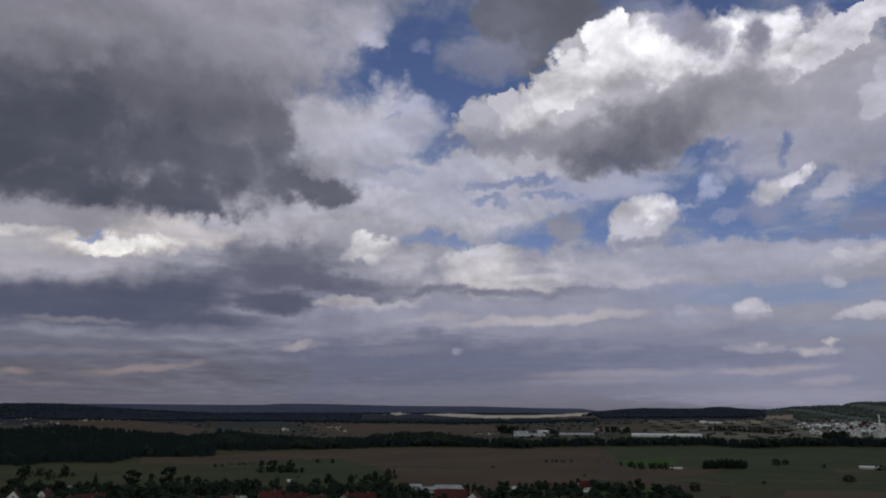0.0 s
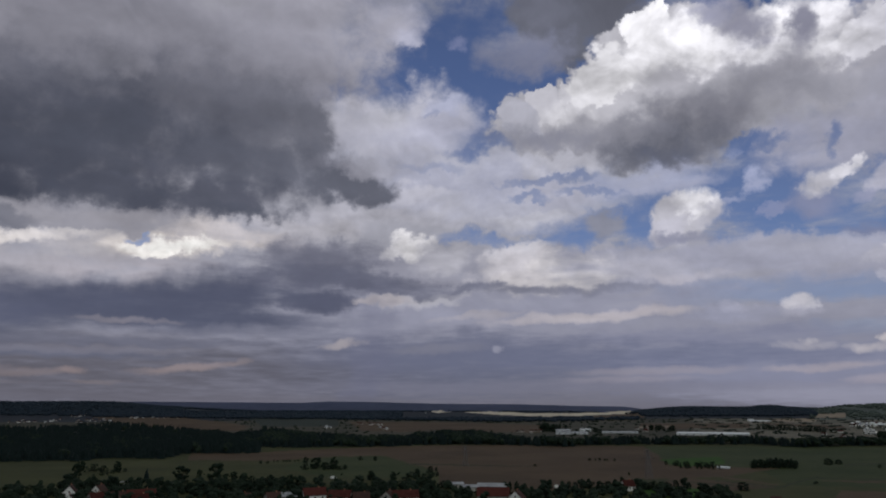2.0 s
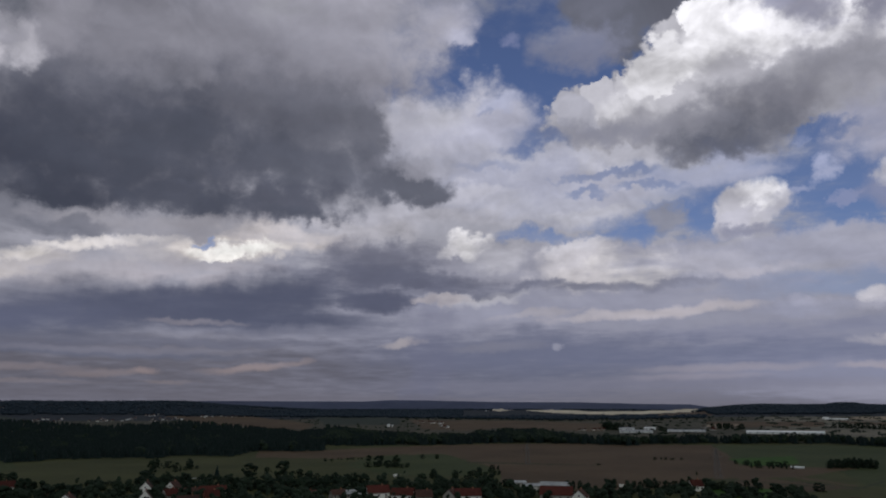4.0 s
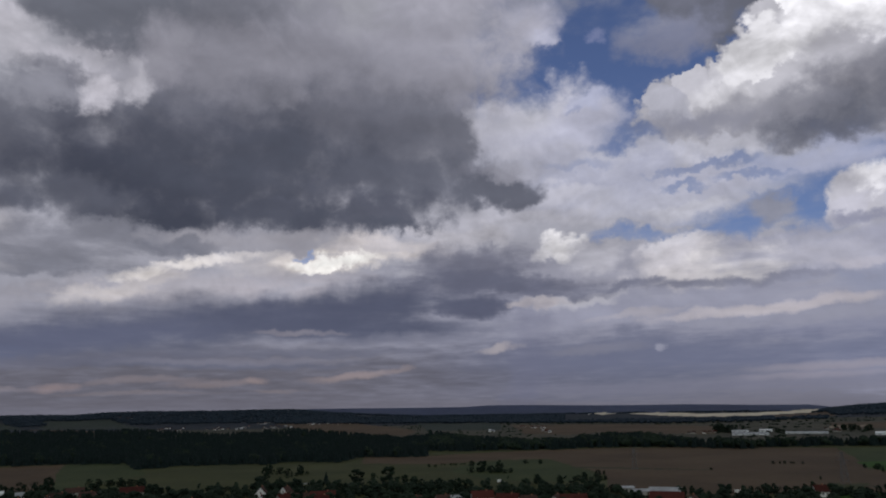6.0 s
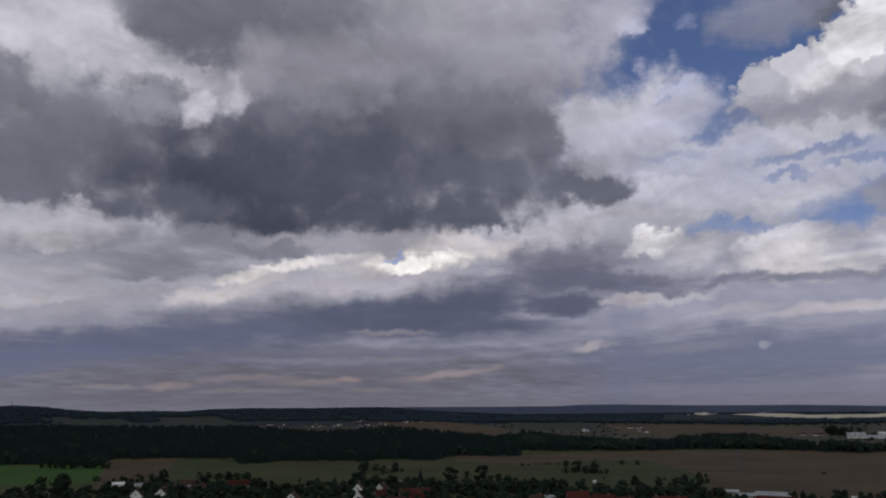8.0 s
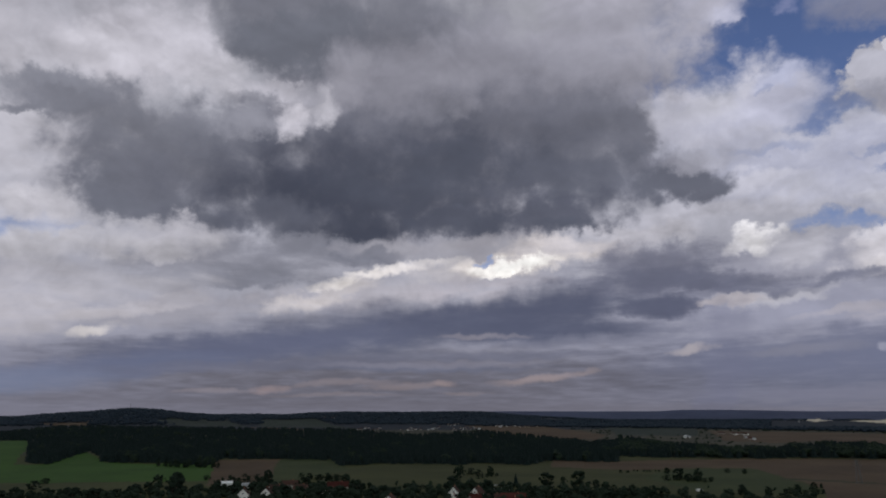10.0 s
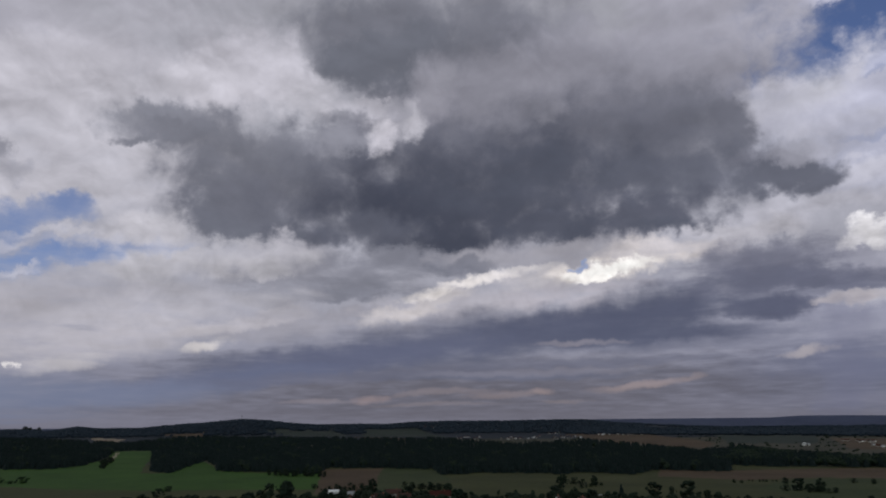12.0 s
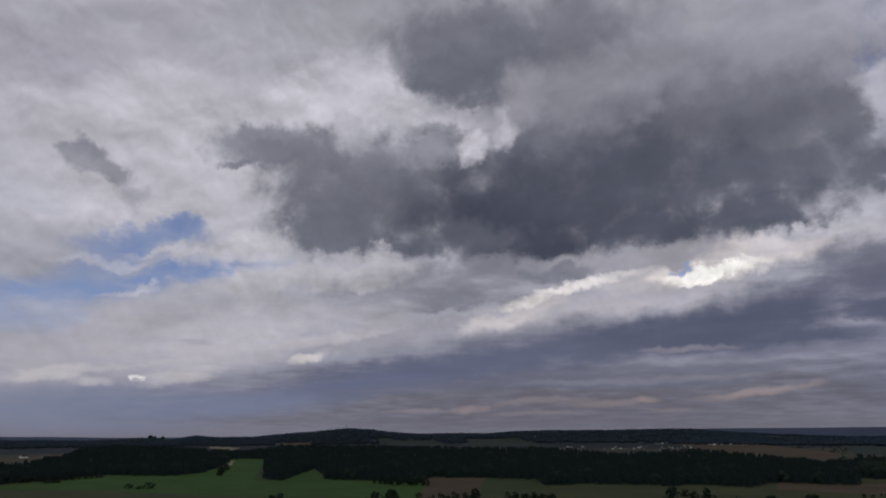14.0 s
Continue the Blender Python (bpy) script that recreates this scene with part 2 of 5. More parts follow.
puff(7.6, 20.4, 4.44, 1.20, -3, (183, 184, 195), 0.9, 0.4)
puff(16.6, 18.8, 1.83, 0.63, 4, (159, 163, 185), 0.8, 0.2)
puff(21.8, 16.9, 0.86, 1.14, -7, (167, 173, 199), 0.85, 0.2)
puff(20.8, 19.3, 0.79, 0.44, -7, (157, 164, 191), 0.7, 0.1)
puff(20.2, 15.9, 0.87, 0.40, 15, (159, 165, 191), 0.7, 0.1)
puff(22.9, 14.8, 1.10, 0.35, 25, (140, 147, 178), 0.7, 0.1)
puff(26.4, 15.1, 2.39, 1.37, 3, (134, 139, 165), 0.85, 0.1)
puff(29.3, 12.7, 2.06, 0.75, -7, (122, 127, 152), 0.8, 0.1)
puff(32.8, 13.3, 1.75, 0.96, -8, (122, 127, 150), 0.85, 0.1)
puff(31.2, 11.9, 2.15, 0.49, -7, (159, 163, 185), 0.7, 0.1)
puff(30.7, 28.2, 2.28, 0.89, 16, (130, 136, 164), 0.7, 0.1)
puff(31.8, 27.2, 0.63, 0.58, -14, (179, 182, 203), 0.9, 0.3)
puff(-0.9, 21.4, 3.53, 0.74, 0, BLUE, 0.7, 0.1)
puff(5.8, 18.7, 4.43, 0.37, -0, BLUE, 0.45, 0.1)
puff(9.7, 17.5, 2.41, 0.37, -3, BLUE, 0.55, 0.1)
puff(10.8, 15.6, 2.38, 0.60, -3, BLUE, 0.7, 0.1)
puff(-4.5, 24.2, 0.71, 0.36, 1, BLUE, 0.3, 0)
puff(-7.5, 24.8, 2.52, 0.90, 3, (197, 197, 207), 0.8, 0)
puff(-8.4, 21.3, 2.97, 0.64, 12, (187, 187, 198), 0.6, 0)
puff(4.5, 15.8, 3.91, 0.57, 1, (189, 190, 200), 0.7, 0)
puff(-4.4, 17.5, 3.45, 0.56, 1, (183, 184, 196), 0.6, 0)
puff(-7.4, 21.4, 2.80, 1.79, -6, (159, 161, 177), 0.6, 0)
puff(-10.0, 24.8, 2.43, 1.06, -6, (195, 194, 204), 0.8, 0)
puff(-6.4, 17.2, 4.07, 0.90, -1, (187, 187, 197), 0.6, 0)
puff(20.0, 31.0, 3.33, 0.89, -18, (132, 138, 166), 0.85, 0.2)
# heaped white clouds
tear = HEAP
puff(8.6, 31.9, 6.47, 3.53, -8, (97, 100, 112), 1, 0.9)
puff(11.6, 31.4, 3.05, 2.52, -5, (92, 94, 105), 0.7, 0)
puff(3.8, 28.9, 3.87, 1.59, 7, (122, 126, 146), 0.92, 0.2)
puff(6.0, 32.3, 3.15, 1.69, -3, (112, 115, 130), 0.6, 0)
puff(8.7, 23.9, 7.39, 3.20, 8, (164, 164, 172), 1, 1.3)
puff(5.7, 25.1, 1.80, 1.66, 16, (184, 184, 192), 1, 1.4)
puff(3.2, 23.5, 2.03, 1.56, -1, (168, 169, 180), 1, 1.2)
puff(8.1, 26.1, 1.11, 1.07, -3, (190, 190, 197), 1, 1.4)
puff(16.7, 25.5, 8.42, 4.84, 4, (176, 176, 183), 1, 1.3)
puff(10.8, 26.3, 3.15, 1.92, 18, (206, 206, 210), 1, 1.2)
puff(15.3, 29.7, 2.16, 1.94, -7, (238, 238, 242), 1, 1.3)
puff(24.0, 25.5, 9.59, 4.65, -10, (172, 172, 180), 1, 1.1)
puff(29.6, 23.6, 7.45, 4.06, -4, (164, 164, 174), 1, 0.9)
puff(32.3, 20.4, 5.55, 3.66, -12, (156, 157, 171), 1, 0.6)
puff(33.7, 26.4, 2.86, 1.03, 17, (204, 204, 213), 1, 1.3)
puff(30.7, 25.6, 2.29, 1.46, 7, (204, 204, 212), 1, 1.2)
puff(34.6, 22.4, 1.29, 1.54, -14, (178, 178, 190), 1, 1)
puff(26.3, 19.4, 4.46, 2.55, 1, (154, 156, 174), 0.95, 0.3)
puff(16.9, 28.3, 3.28, 1.75, 11, (246, 246, 250), 0.95, 0)
puff(19.6, 27.3, 3.26, 1.86, -8, (240, 240, 244), 0.9, 0)
puff(13.9, 26.9, 3.35, 1.61, 12, (226, 226, 230), 0.85, 0)
puff(26.7, 28.5, 3.43, 1.59, -12, (238, 238, 243), 0.95, 0.2)
puff(23.2, 26.7, 2.67, 1.08, -10, (228, 228, 234), 0.9, 0)
puff(28.7, 25.8, 2.49, 1.57, -22, (226, 226, 231), 0.9, 0)
puff(24.8, 28.9, 0.88, 0.88, -11, (250, 250, 253), 0.8, 0)
puff(7.8, 24.5, 2.98, 1.37, 10, (204, 204, 209), 0.8, 0)
puff(34.3, 26.4, 1.77, 0.55, 16, (226, 226, 233), 0.8, 0)
puff(22.6, 28.9, 2.39, 2.02, -23, (134, 135, 152), 0.95, 0.3)
puff(20.8, 29.8, 1.87, 1.23, -10, (150, 152, 172), 0.85, 0.2)
puff(26.8, 27.8, 1.18, 2.10, -4, (124, 125, 142), 0.95, 0.3)
puff(28.8, 23.1, 5.25, 1.37, -15, (144, 145, 155), 0.85, 0)
puff(21.1, 22.8, 8.38, 2.53, 4, (128, 129, 139), 0.9, 0)
puff(17.8, 22.3, 6.00, 1.94, -7, (116, 117, 128), 0.85, 0)
puff(14.9, 20.9, 6.12, 2.16, -5, (94, 97, 109), 0.95, 0.1)
puff(14.4, 19.9, 3.77, 1.18, -5, (90, 93, 106), 0.8, 0.1)
puff(10.1, 21.9, 5.85, 1.56, 4, (134, 135, 146), 0.85, 0)
puff(4.7, 21.8, 4.51, 1.11, -2, (128, 130, 144), 0.85, 0)
puff(32.1, 18.6, 4.41, 1.61, -11, (146, 148, 165), 0.8, 0)
puff(27.7, 19.5, 0.60, 1.00, -10, BLUE, 0.75, 0.1)
puff(21.9, 19.5, 2.43, 0.70, -2, BLUE, 0.9, 0.3)
puff(17.2, 14.8, 2.69, 2.09, 11, (176, 176, 185), 1, 1)
puff(15.4, 13.9, 1.82, 0.82, 16, (178, 178, 189), 1, 0.9)
puff(18.0, 16.0, 1.61, 1.26, -5, (226, 226, 231), 0.95, 0.3)
puff(19.2, 14.8, 1.14, 1.08, -5, (176, 177, 189), 0.9, 0.3)
puff(16.7, 13.2, 2.96, 0.55, -4, (128, 131, 152), 0.85, 0.1)
puff(10.2, 14.5, 1.80, 1.26, -3, (136, 139, 153), 0.97, 0.5)
puff(26.9, 16.5, 1.92, 1.01, 24, (184, 184, 193), 0.97, 0.5)
puff(28.4, 17.3, 1.01, 0.67, 2, (204, 204, 212), 0.97, 0.6)
puff(31.2, 16.2, 0.96, 0.65, -9, (172, 173, 188), 0.9, 0.2)
puff(30.2, 15.4, 1.12, 0.58, 13, (146, 150, 174), 0.8, 0.1)
puff(-4.3, 10.9, 6.22, 2.17, 1, (146, 147, 160), 0.9, 0.4)
puff(-6.1, 13.0, 1.64, 0.85, 1, (220, 219, 222), 0.95, 0.4)
puff(-7.7, 12.3, 1.24, 0.57, 11, (206, 205, 210), 0.85, 0.3)
puff(-3.3, 12.2, 2.42, 1.23, 1, (172, 172, 181), 0.9, 0.4)
puff(3.0, 12.8, 2.71, 0.95, 11, (186, 185, 192), 0.97, 0.8)
puff(4.4, 11.0, 5.27, 1.89, -1, (184, 182, 188), 0.97, 0.7)
puff(8.2, 11.1, 3.78, 1.50, -2, (188, 186, 190), 0.97, 0.7)
puff(7.8, 11.5, 2.94, 0.85, -2, (212, 209, 210), 0.85, 0)
puff(3.4, 10.4, 2.88, 0.76, -1, (196, 193, 196), 0.7, 0)
# deck of low cloud rows
tear = DECK
puff(19.2, 11.2, 14.07, 1.79, -2, (159, 161, 178), 0.95, 0.21)
puff(26.3, 11.9, 6.66, 1.02, -3, (163, 165, 181), 0.95, 0.28)
puff(13.8, 11.0, 4.10, 1.10, -3, (173, 173, 185), 0.8, 0.1)
puff(30.0, 9.4, 0.80, 0.33, -6, (173, 175, 191), 0.8, 0.2)
puff(16.5, 10.2, 4.42, 0.45, -3, (175, 173, 183), 0.7, 0.1)
puff(5.3, 9.6, 8.04, 0.42, -1, (116, 119, 136), 0.85, 0.1)
puff(-2.8, 9.5, 7.15, 0.52, 0, (112, 115, 132), 0.9, 0.2)
puff(5.3, 8.1, 17.44, 1.22, 2, (145, 147, 164), 0.85, 0.1)
puff(-5.2, 8.6, 4.26, 0.52, 5, (175, 175, 184), 0.85, 0.2)
puff(8.1, 7.2, 7.88, 0.46, 3, (181, 176, 181), 0.85, 0.1)
puff(-0.4, 7.3, 3.80, 0.33, 4, (165, 162, 170), 0.7, 0.1)
puff(13.6, 7.7, 2.70, 0.32, 2, (175, 170, 176), 0.7, 0.1)
puff(17.9, 5.4, 12.69, 0.71, 0, (124, 128, 150), 0.8, 0)
puff(14.3, 3.9, 16.36, 1.07, -0, (110, 116, 140), 0.85, 0)
puff(-0.4, 4.2, 15.14, 1.67, -0, (104, 109, 131), 0.85, 0)
puff(-12.0, 5.1, 2.03, 0.41, 7, (163, 158, 163), 0.85, 0.2)
puff(-4.6, 4.8, 4.20, 0.42, 2, (128, 129, 143), 0.6, 0.1)
puff(0.8, 4.7, 0.66, 0.32, -0, (145, 147, 163), 0.8, 0.21)
tear = HEAP
puff(24.0, 7.0, 1.75, 0.64, -3, (160, 161, 176), 0.95, 0.3)
puff(23.8, 7.5, 1.04, 0.52, -3, (190, 189, 197), 0.9, 0.2)
puff(24.8, 7.3, 0.71, 0.47, -4, (184, 184, 193), 0.9, 0.2)
puff(19.5, 7.0, 3.12, 0.62, -3, (146, 149, 168), 0.9, 0.1)
puff(20.1, 7.5, 1.43, 0.44, -3, (158, 160, 178), 0.8, 0.1)
puff(32.0, 6.8, 2.06, 0.48, -1, (178, 178, 188), 0.9, 0.2)
puff(32.5, 7.1, 1.15, 0.44, -5, (194, 193, 200), 0.9, 0.2)
puff(30.2, 6.7, 1.30, 0.32, 7, (176, 176, 187), 0.8, 0.1)
puff(28.5, 4.2, 1.68, 0.37, 1, (180, 176, 181), 0.85, 0.1)
puff(29.0, 4.7, 0.72, 0.37, -3, (202, 196, 196), 0.9, 0.2)
puff(24.5, 4.4, 2.10, 0.38, -2, (160, 159, 170), 0.85, 0.1)
puff(24.3, 4.8, 0.78, 0.30, -2, (172, 170, 178), 0.8, 0.1)
puff(30.0, 10.8, 1.85, 0.57, 11, (170, 171, 184), 0.9, 0.2)
puff(30.7, 11.3, 0.79, 0.37, -7, (184, 184, 193), 0.85, 0.2)
puff(32.6, 10.7, 1.38, 0.64, -7, (172, 173, 185), 0.9, 0.2)
puff(33.1, 11.2, 0.76, 0.40, -7, (184, 184, 193), 0.85, 0.2)
tear = DECK
puff(13.8, 2.8, 7.02, 0.36, 1, (158, 152, 160), 0.5, 0)
puff(25.3, 2.9, 3.83, 0.33, 3, (167, 160, 167), 0.7, 0.1)
puff(11.1, 2.1, 5.37, 0.31, 1, (153, 148, 158), 0.5, 0)
puff(28.2, 2.0, 2.18, 0.36, 3, (165, 159, 169), 0.6, 0.1)
puff(5.1, 1.6, 21.93, 0.54, -0, (118, 119, 135), 0.6, 0)
# dark cloud bank
tear = HEAP
puff(-31.3, 24.2, 19.41, 10.80, 2, (122, 122, 132), 0.97, 0.4)
puff(-45.5, 31.5, 8.48, 4.08, -0, (108, 110, 120), 0.96, 0.4)
puff(-35.0, 32.6, 10.56, 3.42, -1, (110, 112, 122), 0.9, 0.1)
puff(-52.8, 19.9, 11.03, 5.04, 5, (106, 108, 119), 0.97, 0.5)
puff(-62.4, 23.2, 5.84, 2.19, 4, (112, 114, 124), 0.96, 0.5)
puff(-65.5, 21.5, 2.04, 0.58, 2, (116, 118, 128), 0.95, 0.6)
puff(-64.2, 24.2, 3.70, 0.74, 11, (126, 128, 138), 0.85, 0.2)
puff(-58.0, 17.5, 3.87, 3.18, -14, (98, 101, 112), 0.97, 0.6)
puff(-55.2, 15.5, 4.86, 1.17, -2, (100, 103, 114), 0.92, 0.4)
puff(-15.9, 31.7, 9.02, 5.10, -12, (156, 156, 167), 0.97, 0.4)
puff(-17.7, 26.8, 5.60, 4.91, -12, (140, 140, 151), 0.97, 0.4)
puff(-20.6, 23.1, 9.05, 4.59, -2, (108, 110, 121), 0.97, 0.5)
puff(-15.1, 22.8, 2.48, 2.01, -4, (104, 106, 117), 0.97, 0.7)
puff(-18.2, 19.0, 8.84, 2.90, -2, (96, 99, 111), 0.97, 0.5)
puff(-12.4, 18.2, 3.83, 1.75, -12, (94, 97, 109), 0.97, 0.7)
puff(-23.2, 16.6, 6.88, 2.18, 5, (84, 87, 100), 0.97, 0.7)
puff(-28.2, 28.3, 6.71, 3.09, 1, (128, 128, 138), 0.7, 0)
puff(-32.4, 30.8, 5.68, 2.57, 3, (104, 106, 116), 0.85, 0)
puff(-23.0, 30.5, 9.39, 3.46, -1, (146, 146, 157), 0.85, 0)
puff(-35.4, 27.6, 6.99, 2.63, 4, (116, 117, 127), 0.7, 0)
puff(-28.2, 23.8, 12.98, 3.20, 1, (94, 96, 107), 0.9, 0)
puff(-39.1, 23.3, 7.15, 3.12, 5, (100, 102, 113), 0.85, 0)
puff(-41.4, 30.0, 5.35, 2.08, 14, (104, 106, 116), 0.9, 0.3)
puff(-45.7, 29.8, 5.50, 2.15, 2, (98, 101, 111), 0.97, 0.5)
puff(-44.9, 31.0, 7.98, 1.62, 9, (100, 103, 113), 0.9, 0.3)
puff(-55.8, 21.6, 7.20, 4.20, 11, (112, 114, 124), 0.9, 0.2)
puff(-54.0, 19.0, 8.09, 3.12, 9, (101, 103, 114), 0.85, 0)
puff(-31.0, 25.5, 13.42, 4.32, 12, (116, 117, 128), 0.65, 0)
puff(-36.1, 19.9, 17.33, 5.72, 3, (82, 85, 97), 0.85, 0)
puff(-37.0, 18.9, 14.49, 3.85, 3, (72, 75, 88), 0.9, 0)
puff(-40.7, 17.7, 9.13, 2.99, 4, (64, 68, 81), 0.92, 0.1)
puff(-40.5, 15.2, 7.25, 1.18, 6, (65, 69, 82), 0.95, 0.4)
puff(-31.2, 20.1, 10.76, 2.79, 2, (76, 80, 92), 0.8, 0)
puff(-30.1, 16.4, 5.84, 1.32, 1, (74, 78, 91), 0.9, 0.4)
puff(-46.8, 15.9, 5.51, 1.49, 5, (84, 87, 99), 0.9, 0.3)
puff(-20.3, 15.6, 3.92, 0.85, 1, (82, 86, 99), 0.92, 0.4)
puff(-21.7, 20.1, 5.48, 1.41, 8, (88, 91, 103), 0.7, 0)
puff(-28.2, 17.8, 4.42, 1.04, 20, (86, 89, 102), 0.6, 0)
puff(-13.8, 19.7, 2.43, 0.83, -4, (118, 119, 131), 0.5, 0)
puff(-43.0, 25.6, 1.65, 1.43, 44, (186, 185, 193), 0.8, 0)
puff(-45.3, 23.9, 1.29, 1.83, 21, (196, 194, 202), 0.85, 0)
puff(-47.3, 26.3, 2.98, 0.72, -3, (176, 175, 184), 0.9, 0.2)
puff(-44.3, 26.0, 1.52, 0.54, 12, (150, 150, 160), 0.8, 0.2)
puff(-48.7, 23.3, 2.93, 1.18, 4, (142, 143, 153), 0.7, 0)
puff(-53.4, 28.1, 4.65, 2.32, -16, (184, 183, 191), 0.95, 0.2)
puff(-55.8, 29.1, 5.20, 2.77, 8, (178, 177, 186), 0.92, 0.1)
puff(-61.1, 27.1, 7.00, 1.57, 10, (180, 179, 187), 0.85, 0.1)
puff(-77.4, 21.0, 1.73, 1.25, -6, (124, 125, 136), 0.97, 0.5)
puff(-75.3, 20.0, 1.23, 1.01, -38, (132, 133, 143), 0.95, 0.4)
puff(-73.3, 18.7, 1.01, 1.11, -39, (152, 153, 164), 0.85, 0.2)
puff(-78.4, 19.7, 2.31, 1.81, 10, (168, 168, 177), 0.4, 0)
puff(-12.8, 24.0, 1.65, 2.02, 14, (176, 176, 186), 0.8, 0)
puff(-10.4, 19.5, 2.85, 0.82, -5, (166, 166, 177), 0.5, 0)
puff(-35.6, 27.8, 6.75, 2.87, -1, (132, 132, 142), 0.75, 0)
puff(-40.8, 28.2, 2.54, 2.74, -16, (152, 151, 161), 0.5, 0)
puff(-29.8, 28.5, 6.19, 2.66, -3, (134, 134, 144), 0.6, 0)
puff(-32.0, 25.0, 3.03, 0.93, 16, (118, 119, 129), 0.5, 0)
# light under the bank
tear = DECK
puff(-48.5, 12.4, 13.30, 1.91, 4, (134, 135, 145), 0.93, 0.2)
puff(-54.5, 13.7, 5.91, 1.48, 7, (166, 165, 174), 0.85, 0.1)
puff(-44.4, 13.4, 8.60, 1.34, 4, (118, 120, 131), 0.8, 0.1)
puff(-31.1, 14.2, 8.62, 1.22, 1, (150, 149, 157), 0.92, 0.2)
puff(-48.4, 10.9, 7.25, 0.69, 6, (110, 113, 125), 0.85, 0.1)
puff(-38.6, 13.3, 4.12, 0.74, 7, (104, 107, 119), 0.7, 0.1)
puff(-60.1, 12.9, 8.97, 1.57, 8, (184, 183, 189), 0.8, 0.1)
puff(-50.9, 11.2, 10.31, 1.10, 6, (122, 124, 135), 0.88, 0.1)
puff(-47.6, 9.2, 3.21, 0.65, 9, (118, 120, 132), 0.75, 0.1)
puff(-61.0, 9.3, 9.47, 1.72, 8, (172, 171, 179), 0.85, 0.1)
puff(-52.5, 8.2, 6.99, 1.08, 7, (148, 147, 156), 0.8, 0.1)
puff(-64.6, 7.0, 6.97, 1.66, 8, (176, 174, 181), 0.8, 0.1)
puff(-53.9, 9.3, 1.74, 0.40, 2, (190, 187, 190), 0.6, 0.1)
puff(-37.5, 10.1, 11.71, 1.57, 6, (166, 164, 172), 0.9, 0.1)
puff(-44.1, 9.2, 3.81, 0.80, 11, (194, 189, 189), 0.85, 0.1)
puff(-40.7, 10.5, 3.10, 0.64, 13, (186, 182, 184), 0.8, 0.1)
puff(-38.5, 11.8, 5.45, 0.55, 10, (222, 217, 214), 0.92, 0.2)
puff(-34.4, 12.7, 4.23, 0.47, 7, (204, 200, 200), 0.85, 0.2)
puff(-31.1, 12.1, 4.77, 0.94, 5, (182, 179, 183), 0.85, 0.1)
puff(-29.1, 10.7, 6.20, 1.04, 3, (168, 165, 173), 0.85, 0.1)
puff(-21.3, 13.5, 5.34, 1.04, -1, (204, 198, 198), 0.9, 0.1)
puff(-24.8, 12.6, 4.85, 0.81, 1, (230, 223, 217), 0.85, 0)
puff(-25.0, 12.6, 3.20, 0.52, 3, (255, 255, 251), 0.95, 0.2)
puff(-26.5, 12.1, 1.93, 0.28, 10, (255, 253, 248), 0.8, 0.1)
puff(-27.9, 13.1, 0.78, 0.24, 12, BLUE, 0.7, 0.2)
puff(-15.5, 14.5, 4.31, 0.75, -3, (184, 183, 191), 0.8, 0.1)
puff(-59.1, 6.5, 1.68, 0.43, 6, (196, 192, 191), 0.8, 0.1)
puff(-56.8, 8.2, 5.00, 0.53, 9, (184, 181, 186), 0.6, 0.1)
puff(-59.0, 6.5, 2.26, 0.50, 11, (194, 190, 189), 0.65, 0)
puff(-77.7, 4.9, 4.59, 0.52, 6, (196, 192, 191), 0.6, 0)
puff(-68.8, 5.0, 3.66, 0.65, 8, (188, 185, 187), 0.6, 0)
puff(-71.8, 4.7, 0.35, 0.29, 1, (218, 215, 214), 0.9, 0.28)
puff(-74.7, 4.3, 1.50, 0.37, 1, (184, 182, 186), 0.7, 0.1)
puff(-53.9, 9.2, 2.83, 0.65, 6, (150, 149, 158), 0.7, 0.1)
# grey shelf and rain
tear = SHELF
puff(-32.9, 7.9, 18.89, 1.86, 3, (99, 102, 118), 0.88, 0.1)
puff(-45.9, 5.4, 16.05, 1.47, 3, (95, 99, 117), 0.88, 0.1)
puff(-15.6, 12.6, 3.33, 1.50, -3, (130, 131, 144), 0.92, 0.21)
puff(-13.3, 11.8, 5.60, 1.68, -3, (107, 109, 124), 0.92, 0.21)
puff(-10.1, 10.2, 7.68, 0.92, -3, (97, 100, 117), 0.9, 0.2)
puff(-13.8, 10.9, 5.60, 1.21, -3, (89, 92, 109), 0.92, 0.2)
puff(-13.9, 8.3, 3.89, 0.93, -0, (83, 87, 106), 0.95, 0.2)
puff(-7.5, 9.1, 5.29, 0.32, -1, (105, 108, 125), 0.85, 0.2)
puff(-8.5, 8.5, 2.67, 0.41, 3, (176, 171, 175), 0.8, 0.2)
puff(-22.4, 9.2, 7.15, 1.89, -1, (87, 91, 108), 0.9, 0.1)
puff(-27.2, 8.3, 10.36, 1.32, 4, (83, 87, 105), 0.92, 0.1)
puff(-25.3, 7.0, 8.95, 0.84, -1, (79, 84, 103), 0.9, 0.2)
puff(-34.7, 6.9, 8.66, 0.92, 3, (85, 89, 107), 0.85, 0.1)
puff(-39.6, 6.3, 20.40, 1.35, 4, (90, 95, 114), 0.45, 0)
puff(-40.1, 6.8, 16.06, 1.21, 6, (88, 93, 115), 0.45, 0)
puff(-25.5, 8.2, 10.56, 1.45, 4, (80, 85, 105), 0.85, 0.1)
puff(-20.9, 6.6, 10.35, 0.79, 2, (82, 87, 107), 0.8, 0.1)
puff(-14.7, 11.9, 4.32, 1.47, 3, (106, 108, 123), 0.75, 0.1)
puff(-15.0, 9.8, 5.84, 0.73, 2, (92, 95, 113), 0.8, 0.1)
